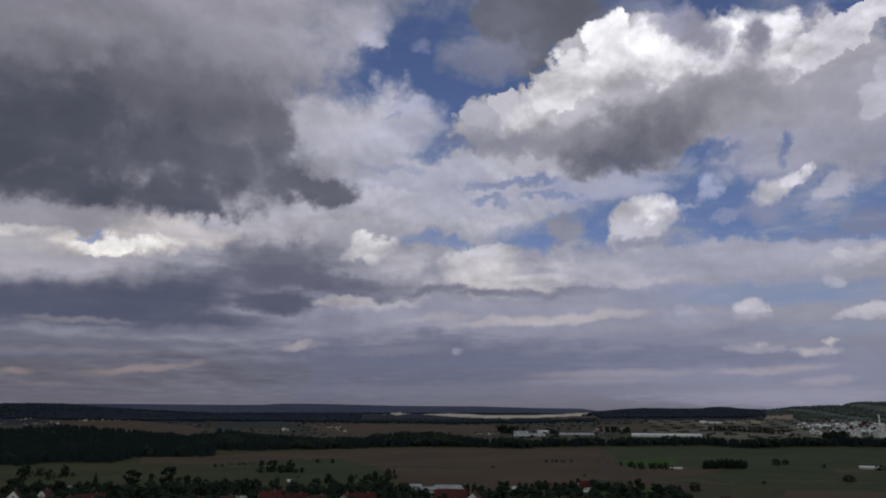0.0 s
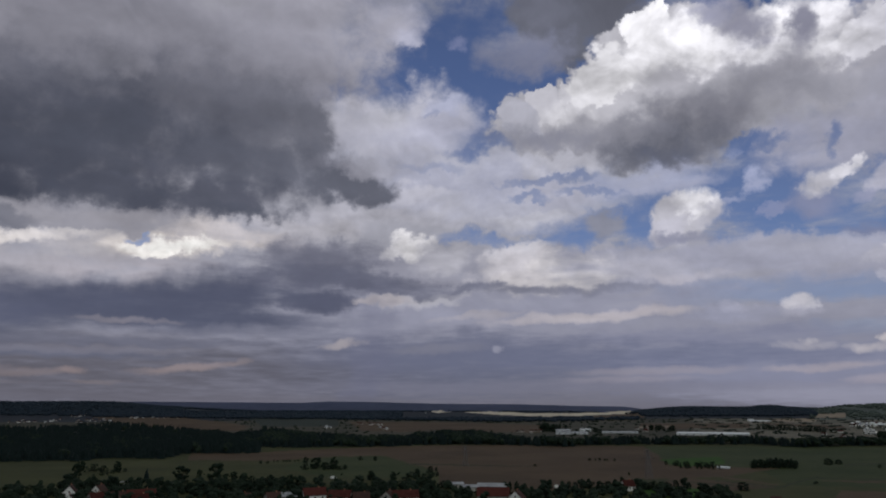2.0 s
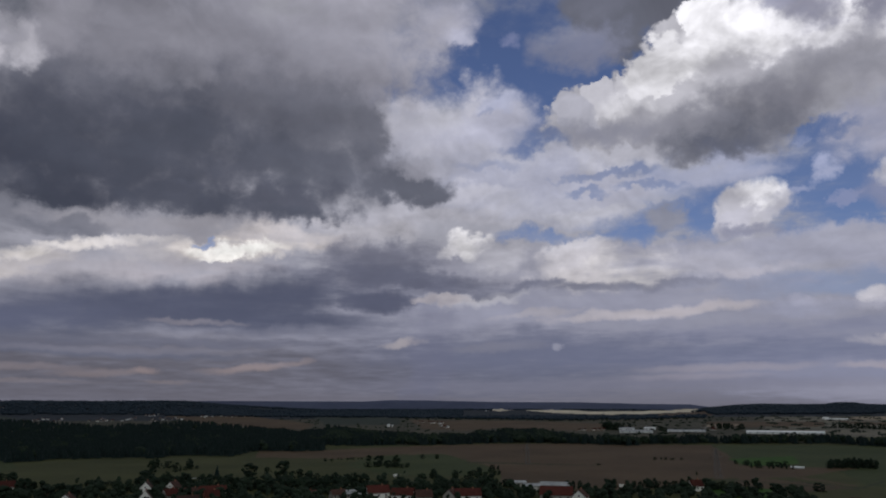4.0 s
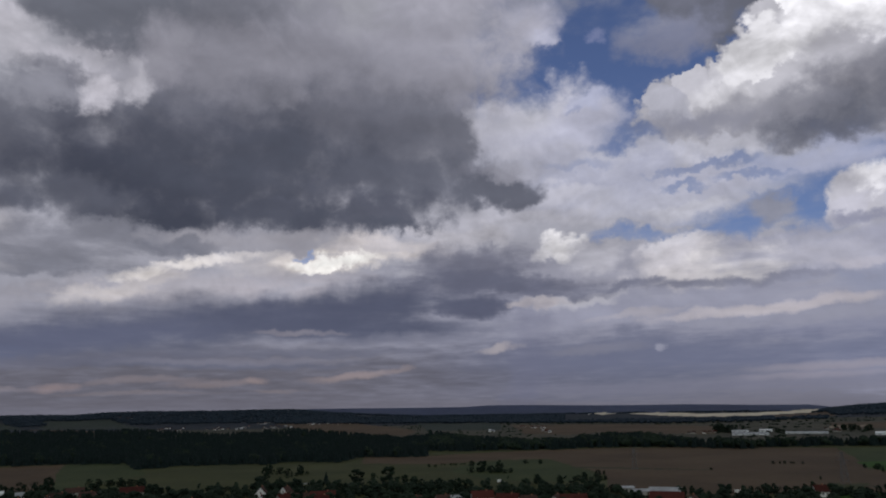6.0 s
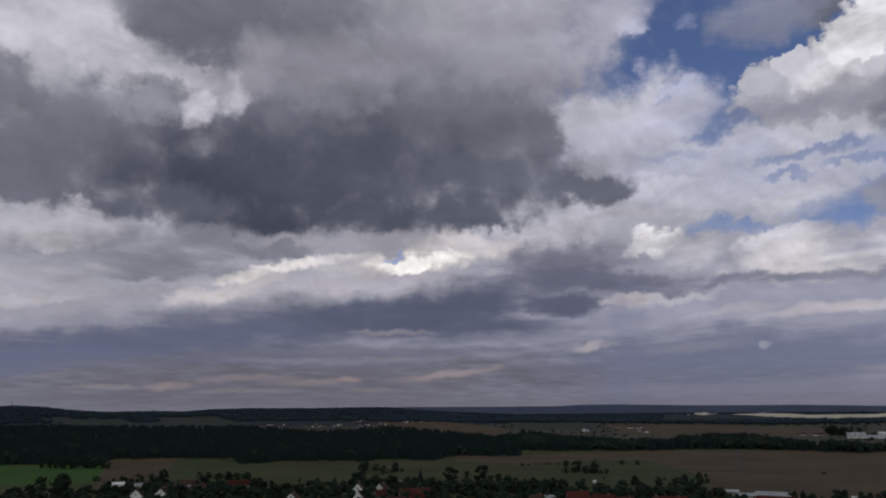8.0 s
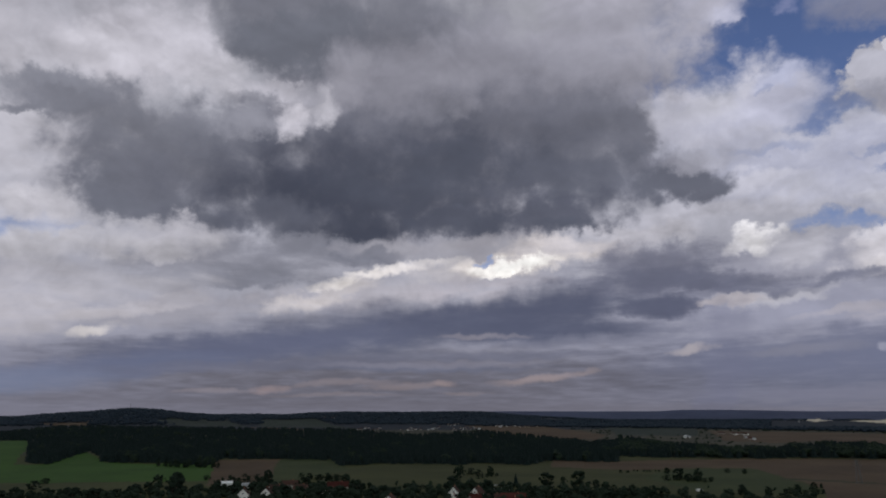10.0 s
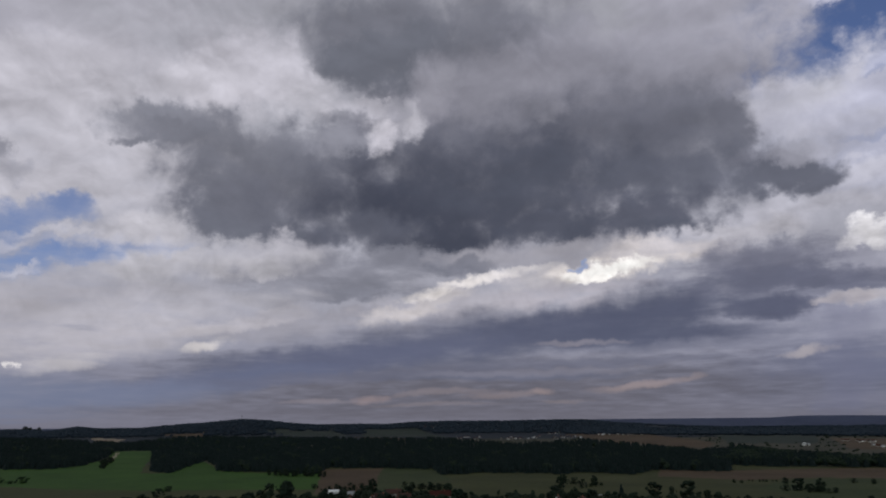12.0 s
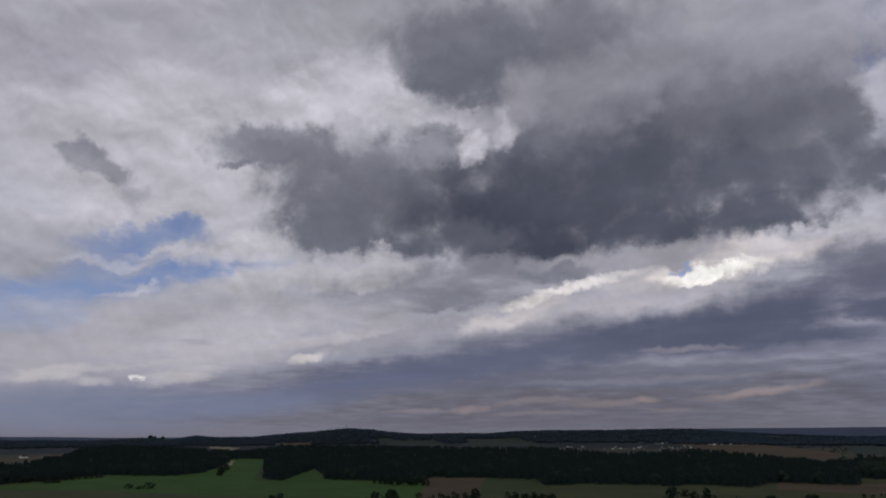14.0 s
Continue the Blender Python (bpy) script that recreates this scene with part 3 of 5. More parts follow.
puff(-12.9, 10.5, 6.93, 1.02, -3, (96, 99, 116), 0.85, 0.1)
puff(-13.9, 8.3, 3.79, 0.83, -0, (86, 90, 109), 0.92, 0.3)
puff(-8.5, 8.4, 2.67, 0.32, 3, (174, 169, 174), 0.7, 0.1)
puff(-28.6, 6.6, 3.76, 0.28, -0, (142, 138, 147), 0.6, 0.1)
puff(-19.6, 5.9, 8.40, 0.56, 1, (110, 113, 130), 0.7, 0.1)
puff(-46.5, 5.6, 12.99, 1.10, 5, (90, 95, 117), 0.9, 0.1)
puff(-56.9, 3.9, 8.93, 0.95, 5, (96, 103, 127), 0.9, 0.1)
puff(-64.1, 2.7, 7.96, 1.05, 3, (108, 116, 139), 0.85, 0.1)
puff(-35.4, 4.0, 11.99, 0.46, 0, (98, 103, 122), 0.75, 0.1)
puff(-45.8, 4.1, 13.25, 0.52, 2, (100, 102, 118), 0.7, 0)
puff(-28.1, 4.9, 12.00, 0.46, -0, (104, 107, 124), 0.75, 0.1)
puff(-32.8, 4.2, 9.10, 0.32, 1, (124, 123, 135), 0.6, 0.1)
puff(-9.7, 3.4, 7.16, 1.74, 76, (104, 107, 128), 0.5, 0)
puff(-46.1, 2.3, 1.80, 0.34, 2, (176, 153, 147), 0.35, 0)
puff(-39.9, 2.7, 4.53, 0.27, 2, (156, 143, 143), 0.3, 0)
puff(-34.5, 2.5, 3.71, 0.32, 2, (160, 145, 143), 0.3, 0)
puff(-23.5, 3.1, 2.80, 0.28, 3, (168, 150, 146), 0.35, 0)
puff(-40.2, 1.8, 5.46, 0.18, -0, (154, 142, 141), 0.23, 0)
puff(-50.4, 2.2, 2.62, 0.21, 1, (140, 133, 139), 0.5, 0.1)
puff(-30.0, 1.9, 2.07, 0.18, 1, (158, 144, 141), 0.23, 0)
puff(-24.2, 3.0, 4.38, 0.34, 4, (160, 147, 147), 0.32, 0)
puff(-31.8, 2.7, 1.17, 0.28, 4, (172, 152, 147), 0.32, 0)
puff(-20.0, 3.5, 1.11, 0.26, 10, (164, 150, 148), 0.28, 0)
puff(-37.2, 1.0, 35.10, 0.44, -1, (98, 97, 107), 0.6, 0)

# lit and shaded sides of the small lumps: the light comes from above and from the right
lumps_up = billows(wvec("ADD", torn, (.004, .0, .012)))
relief = wmath("MULTIPLY", wmath("SUBTRACT", lumps_up, lumps), RELIEF_LUMPS)
broad = wvec("MULTIPLY", way, (1.0, 1.0, 2.0))
mass = wnoise(broad, 7.0, 4, .48, .3).outputs[0]
mass_up = wnoise(wvec("ADD", broad, (.012, .0, .045)), 7.0, 4, .48, .3).outputs[0]
relief = wmath("MULTIPLY_ADD", wmath("SUBTRACT", mass, mass_up), RELIEF_MASS, relief)
relief = wmath("MULTIPLY_ADD", wmath("SUBTRACT", mass, .5), MOTTLE * 15, relief)
relief = wmath("MULTIPLY_ADD", deck, wmath("MULTIPLY", wrange(height, 26, 14, .25, 1.0), DECK_MOTTLE), relief)
# long thin rolls towards the horizon
low = wrange(height, 17, 5, 0, 1)
bands = wnoise(wvec("MULTIPLY", way, (1.0, 1.0, 7.0)), 9.0, 6, .58, .6).outputs[0]
relief = wmath("MULTIPLY_ADD", wmath("MULTIPLY", wmath("SUBTRACT", bands, .5), low), LOW_BANDS, relief)
rgb = WT.nodes.new("ShaderNodeSeparateColor")
wlink(cloud, rgb.inputs[0])
greyness = wrange(wmath("DIVIDE", rgb.outputs[0], wmath("ADD", rgb.outputs[2], .001)), .35, .85, .1, 1.0)
bright = wrange(rgb.outputs[1], .2, .75, .55, 1.6)
bright = wmath("MULTIPLY", bright, wrange(height, 1, 14, .35, 1.0))
gain = wmath("ADD", 1.0, wmath("MULTIPLY", wmath("MULTIPLY", relief, greyness), bright))
ground_side = wrange(height, -6, -1, 0, 1)
final = wvec("SCALE", cloud, scale=gain)
final = wmix(1.0, final, (1.0, .988, 1.003), "MULTIPLY")
final = wmix(ground_side, (.02, .022, .02), final)
back = WT.nodes.new("ShaderNodeBackground")
wlink(final, back.inputs[0])
back.inputs[1].default_value = 1.0
wout = WT.nodes.new("ShaderNodeOutputWorld")
wlink(back.outputs[0], wout.inputs[0])

sun = new("sun", bpy.data.lights.new("sun", "SUN"))
sun.data.energy, sun.data.angle, sun.data.color = SUN_POWER, radians(12), (1.0, .97, .93)
sun.matrix_world = look((0, 0, 300), (-300 * math.sin(radians(SUN_AZ)) * math.cos(radians(SUN_EL)), -300 * math.cos(radians(SUN_AZ)) * math.cos(radians(SUN_EL)), 300 - 300 * math.sin(radians(SUN_EL))))

# ---------------------------------------------------------------- materials


def material(name, dark, light, scale, rough=.9, fine=12.0, bump=.3, dist=.4, spread=(.35, .65), rows=None, vary=0.0):
    """Two-scale blotched matt surface. scale: size in metres of the large blotches; fine: how many times smaller the grain is."""
    dark, light = [tuple(c * k for c, k in zip(col, (.95, 1.02, .96))) for col in (dark, light)]
    mat = bpy.data.materials.new(name)
    mat.use_nodes = True
    t = mat.node_tree
    b = t.nodes["Principled BSDF"]
    b.inputs["Roughness"].default_value = rough
    b.inputs["Specular IOR Level"].default_value = .15
    geo = t.nodes.new("ShaderNodeTexCoord")
    big, small = t.nodes.new("ShaderNodeTexNoise"), t.nodes.new("ShaderNodeTexNoise")
    for n, s in ((big, 1 / scale), (small, fine / scale)):
        n.inputs["Scale"].default_value, n.inputs["Detail"].default_value = s, 5
        n.inputs["Roughness"].default_value = .6
        t.links.new(geo.outputs["Object"], n.inputs["Vector"])
    add = t.nodes.new("ShaderNodeMath")
    add.operation = "MULTIPLY_ADD"
    t.links.new(small.outputs[0], add.inputs[0])
    add.inputs[1].default_value = dist
    t.links.new(big.outputs[0], add.inputs[2])
    value = add.outputs[0]
    if rows:
        wave = t.nodes.new("ShaderNodeTexWave")
        wave.inputs["Scale"].default_value = rows
        wave.inputs["Distortion"].default_value = 1.5
        t.links.new(geo.outputs["Object"], wave.inputs["Vector"])
        more = t.nodes.new("ShaderNodeMath")
        more.operation = "MULTIPLY_ADD"
        t.links.new(wave.outputs[1], more.inputs[0])
        more.inputs[1].default_value = .12
        t.links.new(value, more.inputs[2])
        value = more.outputs[0]
    if vary:
        info = t.nodes.new("ShaderNodeObjectInfo")
        more = t.nodes.new("ShaderNodeMath")
        more.operation = "MULTIPLY_ADD"
        t.links.new(info.outputs["Random"], more.inputs[0])
        more.inputs[1].default_value = vary
        t.links.new(value, more.inputs[2])
        value = more.outputs[0]
    ramp = t.nodes.new("ShaderNodeValToRGB")
    off = dist / 2 + vary / 2 + (.06 if rows else 0)
    ramp.color_ramp.elements[0].position, ramp.color_ramp.elements[1].position = min(spread[0] + off, .95), min(spread[1] + off, 1)
    ramp.color_ramp.elements[0].color, ramp.color_ramp.elements[1].color = (*dark, 1), (*light, 1)
    t.links.new(value, ramp.inputs[0])
    t.links.new(ramp.outputs[0], b.inputs["Base Color"])
    if bump:
        bn = t.nodes.new("ShaderNodeBump")
        bn.inputs["Strength"].default_value, bn.inputs["Distance"].default_value = bump, scale / fine * .3
        t.links.new(small.outputs[0], bn.inputs["Height"])
        t.links.new(bn.outputs[0], b.inputs["Normal"])
    return mat


def glass_dark(name):
    mat = bpy.data.materials.new(name)
    mat.use_nodes = True
    b = mat.node_tree.nodes["Principled BSDF"]
    b.inputs["Base Color"].default_value = (.03, .035, .04, 1)
    b.inputs["Roughness"].default_value = .12
    return mat


OLIVE = material("dry_grass", (0.036, 0.042, 0.014), (0.057, 0.062, 0.022), 90, fine=14)
MEADOW = material("meadow_grass", (0.029, 0.043, 0.014), (0.046, 0.059, 0.021), 80, fine=16)
LUSH = material("lush_grass", (0.0229, 0.064, 0.006), (0.0357, 0.0894, 0.0098), 70, fine=16)
STUBBLE = material("stubble_soil", (0.0645, 0.0436, 0.0265), (0.0949, 0.0648, 0.039), 110, fine=18)
STRAW = material("sunlit_straw", (0.48, 0.41, 0.32), (0.64, 0.56, 0.45), 160, fine=12)
SUNFIELD = material("sunlit_grass_and_stubble", (.085, .086, .068), (.170, .152, .120), 130, fine=9)
TAN = material("tan_stubble", (.20, .155, .115), (.30, .24, .18), 120, fine=12)
DITCH = material("weedy_ditch", (.022, .028, .014), (.045, .050, .026), 12)
HAZERIDGE = material("haze_tinted_ridge", (0.0475, 0.058, 0.108), (0.0627, 0.076, 0.1344), 200, fine=5)
SUNHILL = material("sun_brightened_hillside", (.050, .066, .062), (.085, .105, .090), 90, fine=6)
TRACK = material("dirt_track", (.22, .18, .13), (.32, .27, .2), 20)
SCRUB = material("rough_pasture", (0.033, 0.0368, 0.0255), (0.069, 0.064, 0.045), 150, fine=9)
WOODFLOOR = material("wood_floor", (.016, .020, .012), (.030, .034, .020), 40)
NEEDLES = material("spruce_needles", (0.0055, 0.0125, 0.0125), (0.011, 0.021, 0.020), 9, fine=6, bump=.5)
FOLIAGE = material("dark_leaves", (0.008, 0.0165, 0.0105), (0.020, 0.033, 0.019), 7, fine=6, bump=.5, vary=.15)
HAZEWOOD = material("haze_tinted_wood", (0.015, 0.025, 0.038), (0.022, 0.034, 0.049), 60, fine=5)
HAZEFLOOR = material("haze_tinted_wood_floor", (.012, .018, .026), (.018, .026, .036), 60, fine=5)
HAZEGREEN = material("haze_tinted_green", (.020, .030, .024), (.032, .043, .034), 120, fine=6)
BARK = material("bark", (.05, .04, .03), (.11, .09, .07), .6)
ROOF_RED = material("red_roof_tiles", (0.0468, 0.0132, 0.0108), (0.0825, 0.0242, 0.0192), 3, vary=.3)
ROOF_BROWN = material("brown_roof_tiles", (0.042, 0.024, 0.0208), (0.0735, 0.039, 0.032), 3, vary=.3)
ROOF_GREY = material("grey_sheet_roof", (.26, .27, .29), (.42, .43, .46), 6, rough=.6, vary=.2)
PLASTER = material("pale_plaster", (0.289, 0.272, 0.2465), (0.442, 0.425, 0.3995), 5, vary=.3)
WHITE = material("white_plaster", (0.76, 0.75, 0.73), (0.84, 0.83, 0.81), 5)
BRICKWORK = material("red_brickwork", (.20, .09, .06), (.30, .14, .09), 3)
PANEL = material("concrete_panels", (0.78, 0.76, 0.73), (0.88, 0.87, 0.85), 12, vary=.3)
SHEET_METAL = material("pale_sheet_metal", (0.66, 0.67, 0.69), (0.82, 0.83, 0.85), 14, rough=.5)
STEEL = material("galvanised_steel", (.10, .10, .11), (.18, .18, .19), 3, rough=.5)
PANE = glass_dark("window_glass")
TIMBER = material("weathered_timber", (.10, .075, .05), (.18, .14, .10), 2)

# ---------------------------------------------------------------- mesh helpers


def part(name, bm, mat, parent=None, label=""):
    me = bpy.data.meshes.new(name)
    bm.to_mesh(me)
    bm.free()
    me.materials.append(mat)
    ob = new(name, me)
    if parent:
        ob.parent = parent
    return tagged(ob, label)


def sheet(name, verts, faces, mats, index=None, smooth_faces=False):
    """A mesh from arrays of corners and of equal-sized faces."""
    me = bpy.data.meshes.new(name)
    verts, faces = np.asarray(verts, np.float32), np.asarray(faces, np.int32)
    n, k = faces.shape
    me.vertices.add(len(verts))
    me.vertices.foreach_set("co", verts.ravel())
    me.loops.add(n * k)
    me.loops.foreach_set("vertex_index", faces.ravel())
    me.polygons.add(n)
    me.polygons.foreach_set("loop_start", np.arange(0, n * k, k, dtype=np.int32))
    for m in mats:
        me.materials.append(m)
    if index is not None:
        me.polygons.foreach_set("material_index", np.asarray(index, np.int32))
    me.polygons.foreach_set("use_smooth", np.full(n, smooth_faces))
    me.update(calc_edges=True)
    return new(name, me)


def place(az, r, up=0.0):
    a = radians(az)
    return Vector((r * math.sin(a), r * math.cos(a), float(terrain(az, r)) + up))


def box(bm, x0, x1, y0, y1, z0, z1):
    vs = [bm.verts.new((x, y, z)) for x in (x0, x1) for y in (y0, y1) for z in (z0, z1)]
    for f in ((0, 1, 3, 2), (4, 6, 7, 5), (0, 4, 5, 1), (2, 3, 7, 6), (0, 2, 6, 4), (1, 5, 7, 3)):
        bm.faces.new([vs[i] for i in f])


def boxed(*args):
    bm = bmesh.new()
    box(bm, *args)
    return bm


rng = np.random.default_rng(7)

# ---------------------------------------------------------------- the ground

az_steps = np.concatenate([np.arange(-180, -86, 4.0), np.arange(-86, 38, .15), np.arange(38, 180, 4.0)])
reach = np.concatenate([np.arange(0, 380, 30.0)])
dips = np.arange(8.6, .2, -.045)
r_table = np.linspace(380, 4000, 4000)
dip_table = np.degrees(np.arctan2(EYE - np.interp(r_table, [0, 1000, 1500, 2000, 2500, 3000, 3500, 4000], [0, 0, 7.6, 13, 18.5, 26, 35.6, 46]), r_table))
r_steps = np.concatenate([reach, np.interp(-dips, -dip_table, r_table), np.arange(4030, 4990, 40.0)])
r_steps = np.unique(np.round(r_steps, 1))
r_steps[0] = 0.0
AZ, RR = np.meshgrid(az_steps, r_steps)
ZZ = terrain(AZ, RR)
ground_verts = np.stack([RR * np.sin(np.radians(AZ)), RR * np.cos(np.radians(AZ)), ZZ], -1).reshape(-1, 3)
na, nr = len(az_steps), len(r_steps)
i, j = np.meshgrid(np.arange(nr - 1), np.arange(na), indexing="ij")
j2 = (j + 1) % na
ground_faces = np.stack([i * na + j, i * na + j2, (i + 1) * na + j2, (i + 1) * na + j], -1)[..., ::-1].reshape(-1, 4)
mid_az = (AZ[:-1] + np.diff(np.concatenate([az_steps, [180]])) / 2).ravel()
mid_r = np.repeat((r_steps[:-1] + r_steps[1:]) / 2, na)
# ragged borders between the fields
wob = np.sin(mid_az * 3.1 + mid_r * .011) * .5 + np.sin(mid_az * 7.7 - mid_r * .023) * .3
f_az, f_r = mid_az + wob * .12, mid_r * (1 + wob * .004)
GROUND = [OLIVE, SCRUB, WOODFLOOR, HAZEWOOD, MEADOW, LUSH, STUBBLE, STRAW, TRACK, TAN, DITCH, HAZERIDGE, SUNHILL, SUNFIELD, HAZEFLOOR, HAZEGREEN]
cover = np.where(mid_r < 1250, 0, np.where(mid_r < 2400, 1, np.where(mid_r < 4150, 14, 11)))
cover[(mid_az > 16) & (mid_az < 40) & (mid_r > 1250) & (mid_r <= 2400)] = 13
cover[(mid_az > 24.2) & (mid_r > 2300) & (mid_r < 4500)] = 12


def inside(corners, az, r):
    """Which of the spots lie in a polygon of (bearing, distance) corners."""
    hit = np.zeros(len(az), bool)
    for (a0, r0), (a1, r1) in zip(corners, corners[1:] + corners[:1]):
        cross = (r0 > r) != (r1 > r)
        hit ^= cross & (az < a0 + (a1 - a0) * (r - r0) / (r1 - r0 + 1e-9))
    return hit


def field(mat, corners):
    cover[inside(corners, f_az, f_r)] = GROUND.index(mat)


field(STUBBLE, [(-23.3, 892), (-23.1, 1012), (-17.9, 1012), (-12.0, 1060), (-4.0, 1108), (12.2, 1096), (12.9, 1008), (14.3, 708), (11.7, 624), (7.7, 544), (3.2, 500), (-4.0, 564), (-4.0, 680), (-7.6, 848), (-12.0, 908), (-17.1, 844)])
field(MEADOW, [(12.2, 1084), (31.8, 1148), (31.5, 616), (21.9, 608), (20.1, 752), (14.3, 772)])
field(STUBBLE, [(11.7, 792), (14.3, 764), (18.1, 760), (21.6, 760), (18.0, 660), (12.1, 624)])
field(STUBBLE, [(14.2, 648), (20.0, 612), (21.5, 592), (17.9, 552), (12.9, 572)])
field(STUBBLE, [(25.3, 584), (31.4, 600), (31.4, 560), (24.9, 532)])
field(STUBBLE, [(28.3, 788), (31.6, 816), (31.6, 784), (28.6, 752)])
field(MEADOW, [(-12.0, 896), (-8.5, 912), (-6.7, 788), (-4.0, 652), (-6.6, 624), (-12.8, 640), (-16.2, 736), (-15.4, 816)])
field(LUSH, [(13.3, 852), (17.7, 908), (18.1, 804), (14.7, 752)])
field(LUSH, [(11.6, 572), (15.9, 564), (15.8, 508), (11.2, 500)])
field(STUBBLE, [(-30.3, 2950), (-23.7, 2760), (-18.9, 1904), (-19.7, 1624), (-24.0, 1848), (-27.1, 2360)])
field(HAZEGREEN, [(-18.9, 2640), (-12.1, 2510), (-12.1, 1880), (-18.1, 1892)])
field(STUBBLE, [(-11.2, 2240), (-3.1, 2130), (4.3, 1880), (4.2, 1456), (0.6, 1516), (-4.0, 1628), (-6.7, 1512), (-10.3, 1596)])
field(STUBBLE, [(11.9, 2010), (20.0, 1984), (19.9, 1700), (12.3, 1640)])
field(STRAW, [(-5.3, 4260), (-3.8, 4340), (-2.2, 3920), (-4.0, 3240)])
field(STRAW, [(-1.9, 3440), (0.2, 4330), (2.9, 3230), (7.5, 3170), (9.7, 4370), (12.0, 4510), (11.5, 3120), (7.9, 2820), (4.3, 2720), (0.6, 3010)])
field(STUBBLE, [(7.9, 2750), (12.0, 3090), (12.4, 2560), (8.8, 2340)])
field(TAN, [(21.1, 2320), (24.3, 2430), (24.4, 2160), (21.4, 2120)])
field(TAN, [(24.4, 2950), (26.3, 3000), (26.2, 2490), (24.3, 2490)])
field(STUBBLE, [(20.0, 2070), (26.1, 1836), (26.1, 1712), (22.3, 1796)])
field(OLIVE, [(20.7, 1320), (25.7, 1336), (25.7, 1244), (21.1, 1256)])
field(LUSH, [(-79.8, 1108), (-76.5, 1156), (-72.9, 1248), (-67.1, 1252), (-65.1, 1456), (-64.9, 1812), (-61.7, 1772), (-62.9, 1068), (-60.8, 1056), (-58.9, 1388), (-57.3, 1064), (-54.2, 1008), (-49.8, 1040), (-49.8, 728), (-61.6, 776), (-67.8, 844), (-72.8, 956), (-79.8, 1048)])
field(OLIVE, [(-79.8, 1028), (-72.8, 928), (-67.8, 820), (-67.7, 740), (-79.6, 836)])
field(STUBBLE, [(-49.5, 1060), (-44.8, 1052), (-45.3, 676), (-50.1, 680)])
field(MEADOW, [(-44.8, 1052), (-40.3, 1052), (-39.3, 828), (-44.8, 676), (-45.5, 676)])
field(TRACK, [(-65.2, 1380), (-64.6, 1708), (-64.4, 1708), (-64.8, 1380)])
field(STUBBLE, [(-80.0, 2090), (-78.1, 2210), (-76.0, 2530), (-76.3, 2220), (-78.4, 2010), (-80.0, 1900)])
field(TAN, [(-66.4, 3020), (-63.9, 2850), (-64.8, 2530), (-66.0, 2620)])
field(STUBBLE, [(-61.8, 3170), (-58.3, 3240), (-58.8, 3050), (-60.5, 3040)])
field(HAZEGREEN, [(-54.6, 3330), (-49.0, 3320), (-47.3, 2840), (-52.0, 2980)])
field(HAZEGREEN, [(-46.4, 3410), (-41.9, 3340), (-39.2, 2600), (-46.4, 2830)])
field(STUBBLE, [(-47.3, 2770), (-45.0, 2670), (-40.1, 2290), (-42.3, 2150)])
field(STUBBLE, [(-29.6, 2720), (-20.8, 2300), (-20.0, 1708), (-26.4, 1920)])
field(DITCH, [(17.2, 628), (21.5, 596), (21.5, 588), (17.2, 620)])
field(DITCH, [(21.5, 596), (23.7, 676), (23.8, 672), (21.7, 588)])
field(DITCH, [(23.7, 684), (25.7, 680), (31.6, 696), (31.5, 684), (25.7, 672), (23.7, 672)])
field(DITCH, [(11.7, 628), (17.1, 604), (21.5, 584), (21.5, 580), (17.1, 596), (11.7, 624)])
field(DITCH, [(-6.7, 780), (-1.3, 760), (3.7, 744), (3.7, 740), (-1.3, 744), (-6.7, 764)])
field(DITCH, [(25.8, 836), (28.7, 884), (31.7, 920), (31.7, 912), (28.7, 868), (25.8, 820)])
field(TAN, [(11.9, 1804), (14.5, 1836), (14.1, 1700), (11.9, 1672)])
field(TAN, [(18.2, 1312), (20.7, 1352), (20.7, 1304), (18.6, 1268)])
field(STUBBLE, [(18.2, 660), (21.5, 608), (21.2, 604), (17.6, 648)])
field(STUBBLE, [(23.9, 656), (28.6, 668), (31.3, 672), (30.6, 660), (26.4, 648)])
field(OLIVE, [(21.9, 556), (25.3, 596), (29.2, 600), (31.5, 608), (31.4, 600), (25.3, 584)])

# the edges of the woods: bearing, distance
WOOD_NEAR = np.array([
    (-86.0, 1140), (-79.8, 1140), (-78.2, 1176), (-76.5, 1180), (-73.7, 1284), (-69.1, 1212), (-66.7, 1276),
    (-65.3, 1480), (-64.7, 1808), (-62.2, 1776), (-62.1, 1092), (-60.8, 1056), (-59.1, 1240), (-58.2, 1348),
    (-57.3, 1064), (-54.2, 1032), (-52.7, 1012), (-50.0, 960), (-49.1, 1088), (-45.2, 1060), (-40.7, 1032),
    (-40.2, 932), (-38.1, 916), (-37.7, 956), (-33.7, 948), (-30.6, 932), (-28.6, 968), (-25.3, 920), (-23.3, 1016),
    (-20.0, 996), (-18.2, 1004), (-18.0, 1124), (-15.4, 1080), (-12.0, 1096), (-8.5, 1088), (-4.0, 1132), (0.6, 1116),
    (3.3, 1100), (6.0, 1072), (9.6, 1120), (14.0, 1132), (19.8, 1156), (23.3, 1108), (26.0, 1152), (31.8, 1184),])
WOOD_DEEP = np.array([
    (-86.0, 1580), (-80.0, 1596), (-78.0, 1652), (-76.0, 2110), (-75.0, 2750), (-73.1, 3070), (-67.3, 2580),
    (-63.9, 2160), (-60.1, 2850), (-51.0, 2550), (-47.3, 2430), (-43.5, 2310), (-40.2, 2290), (-37.2, 1980),
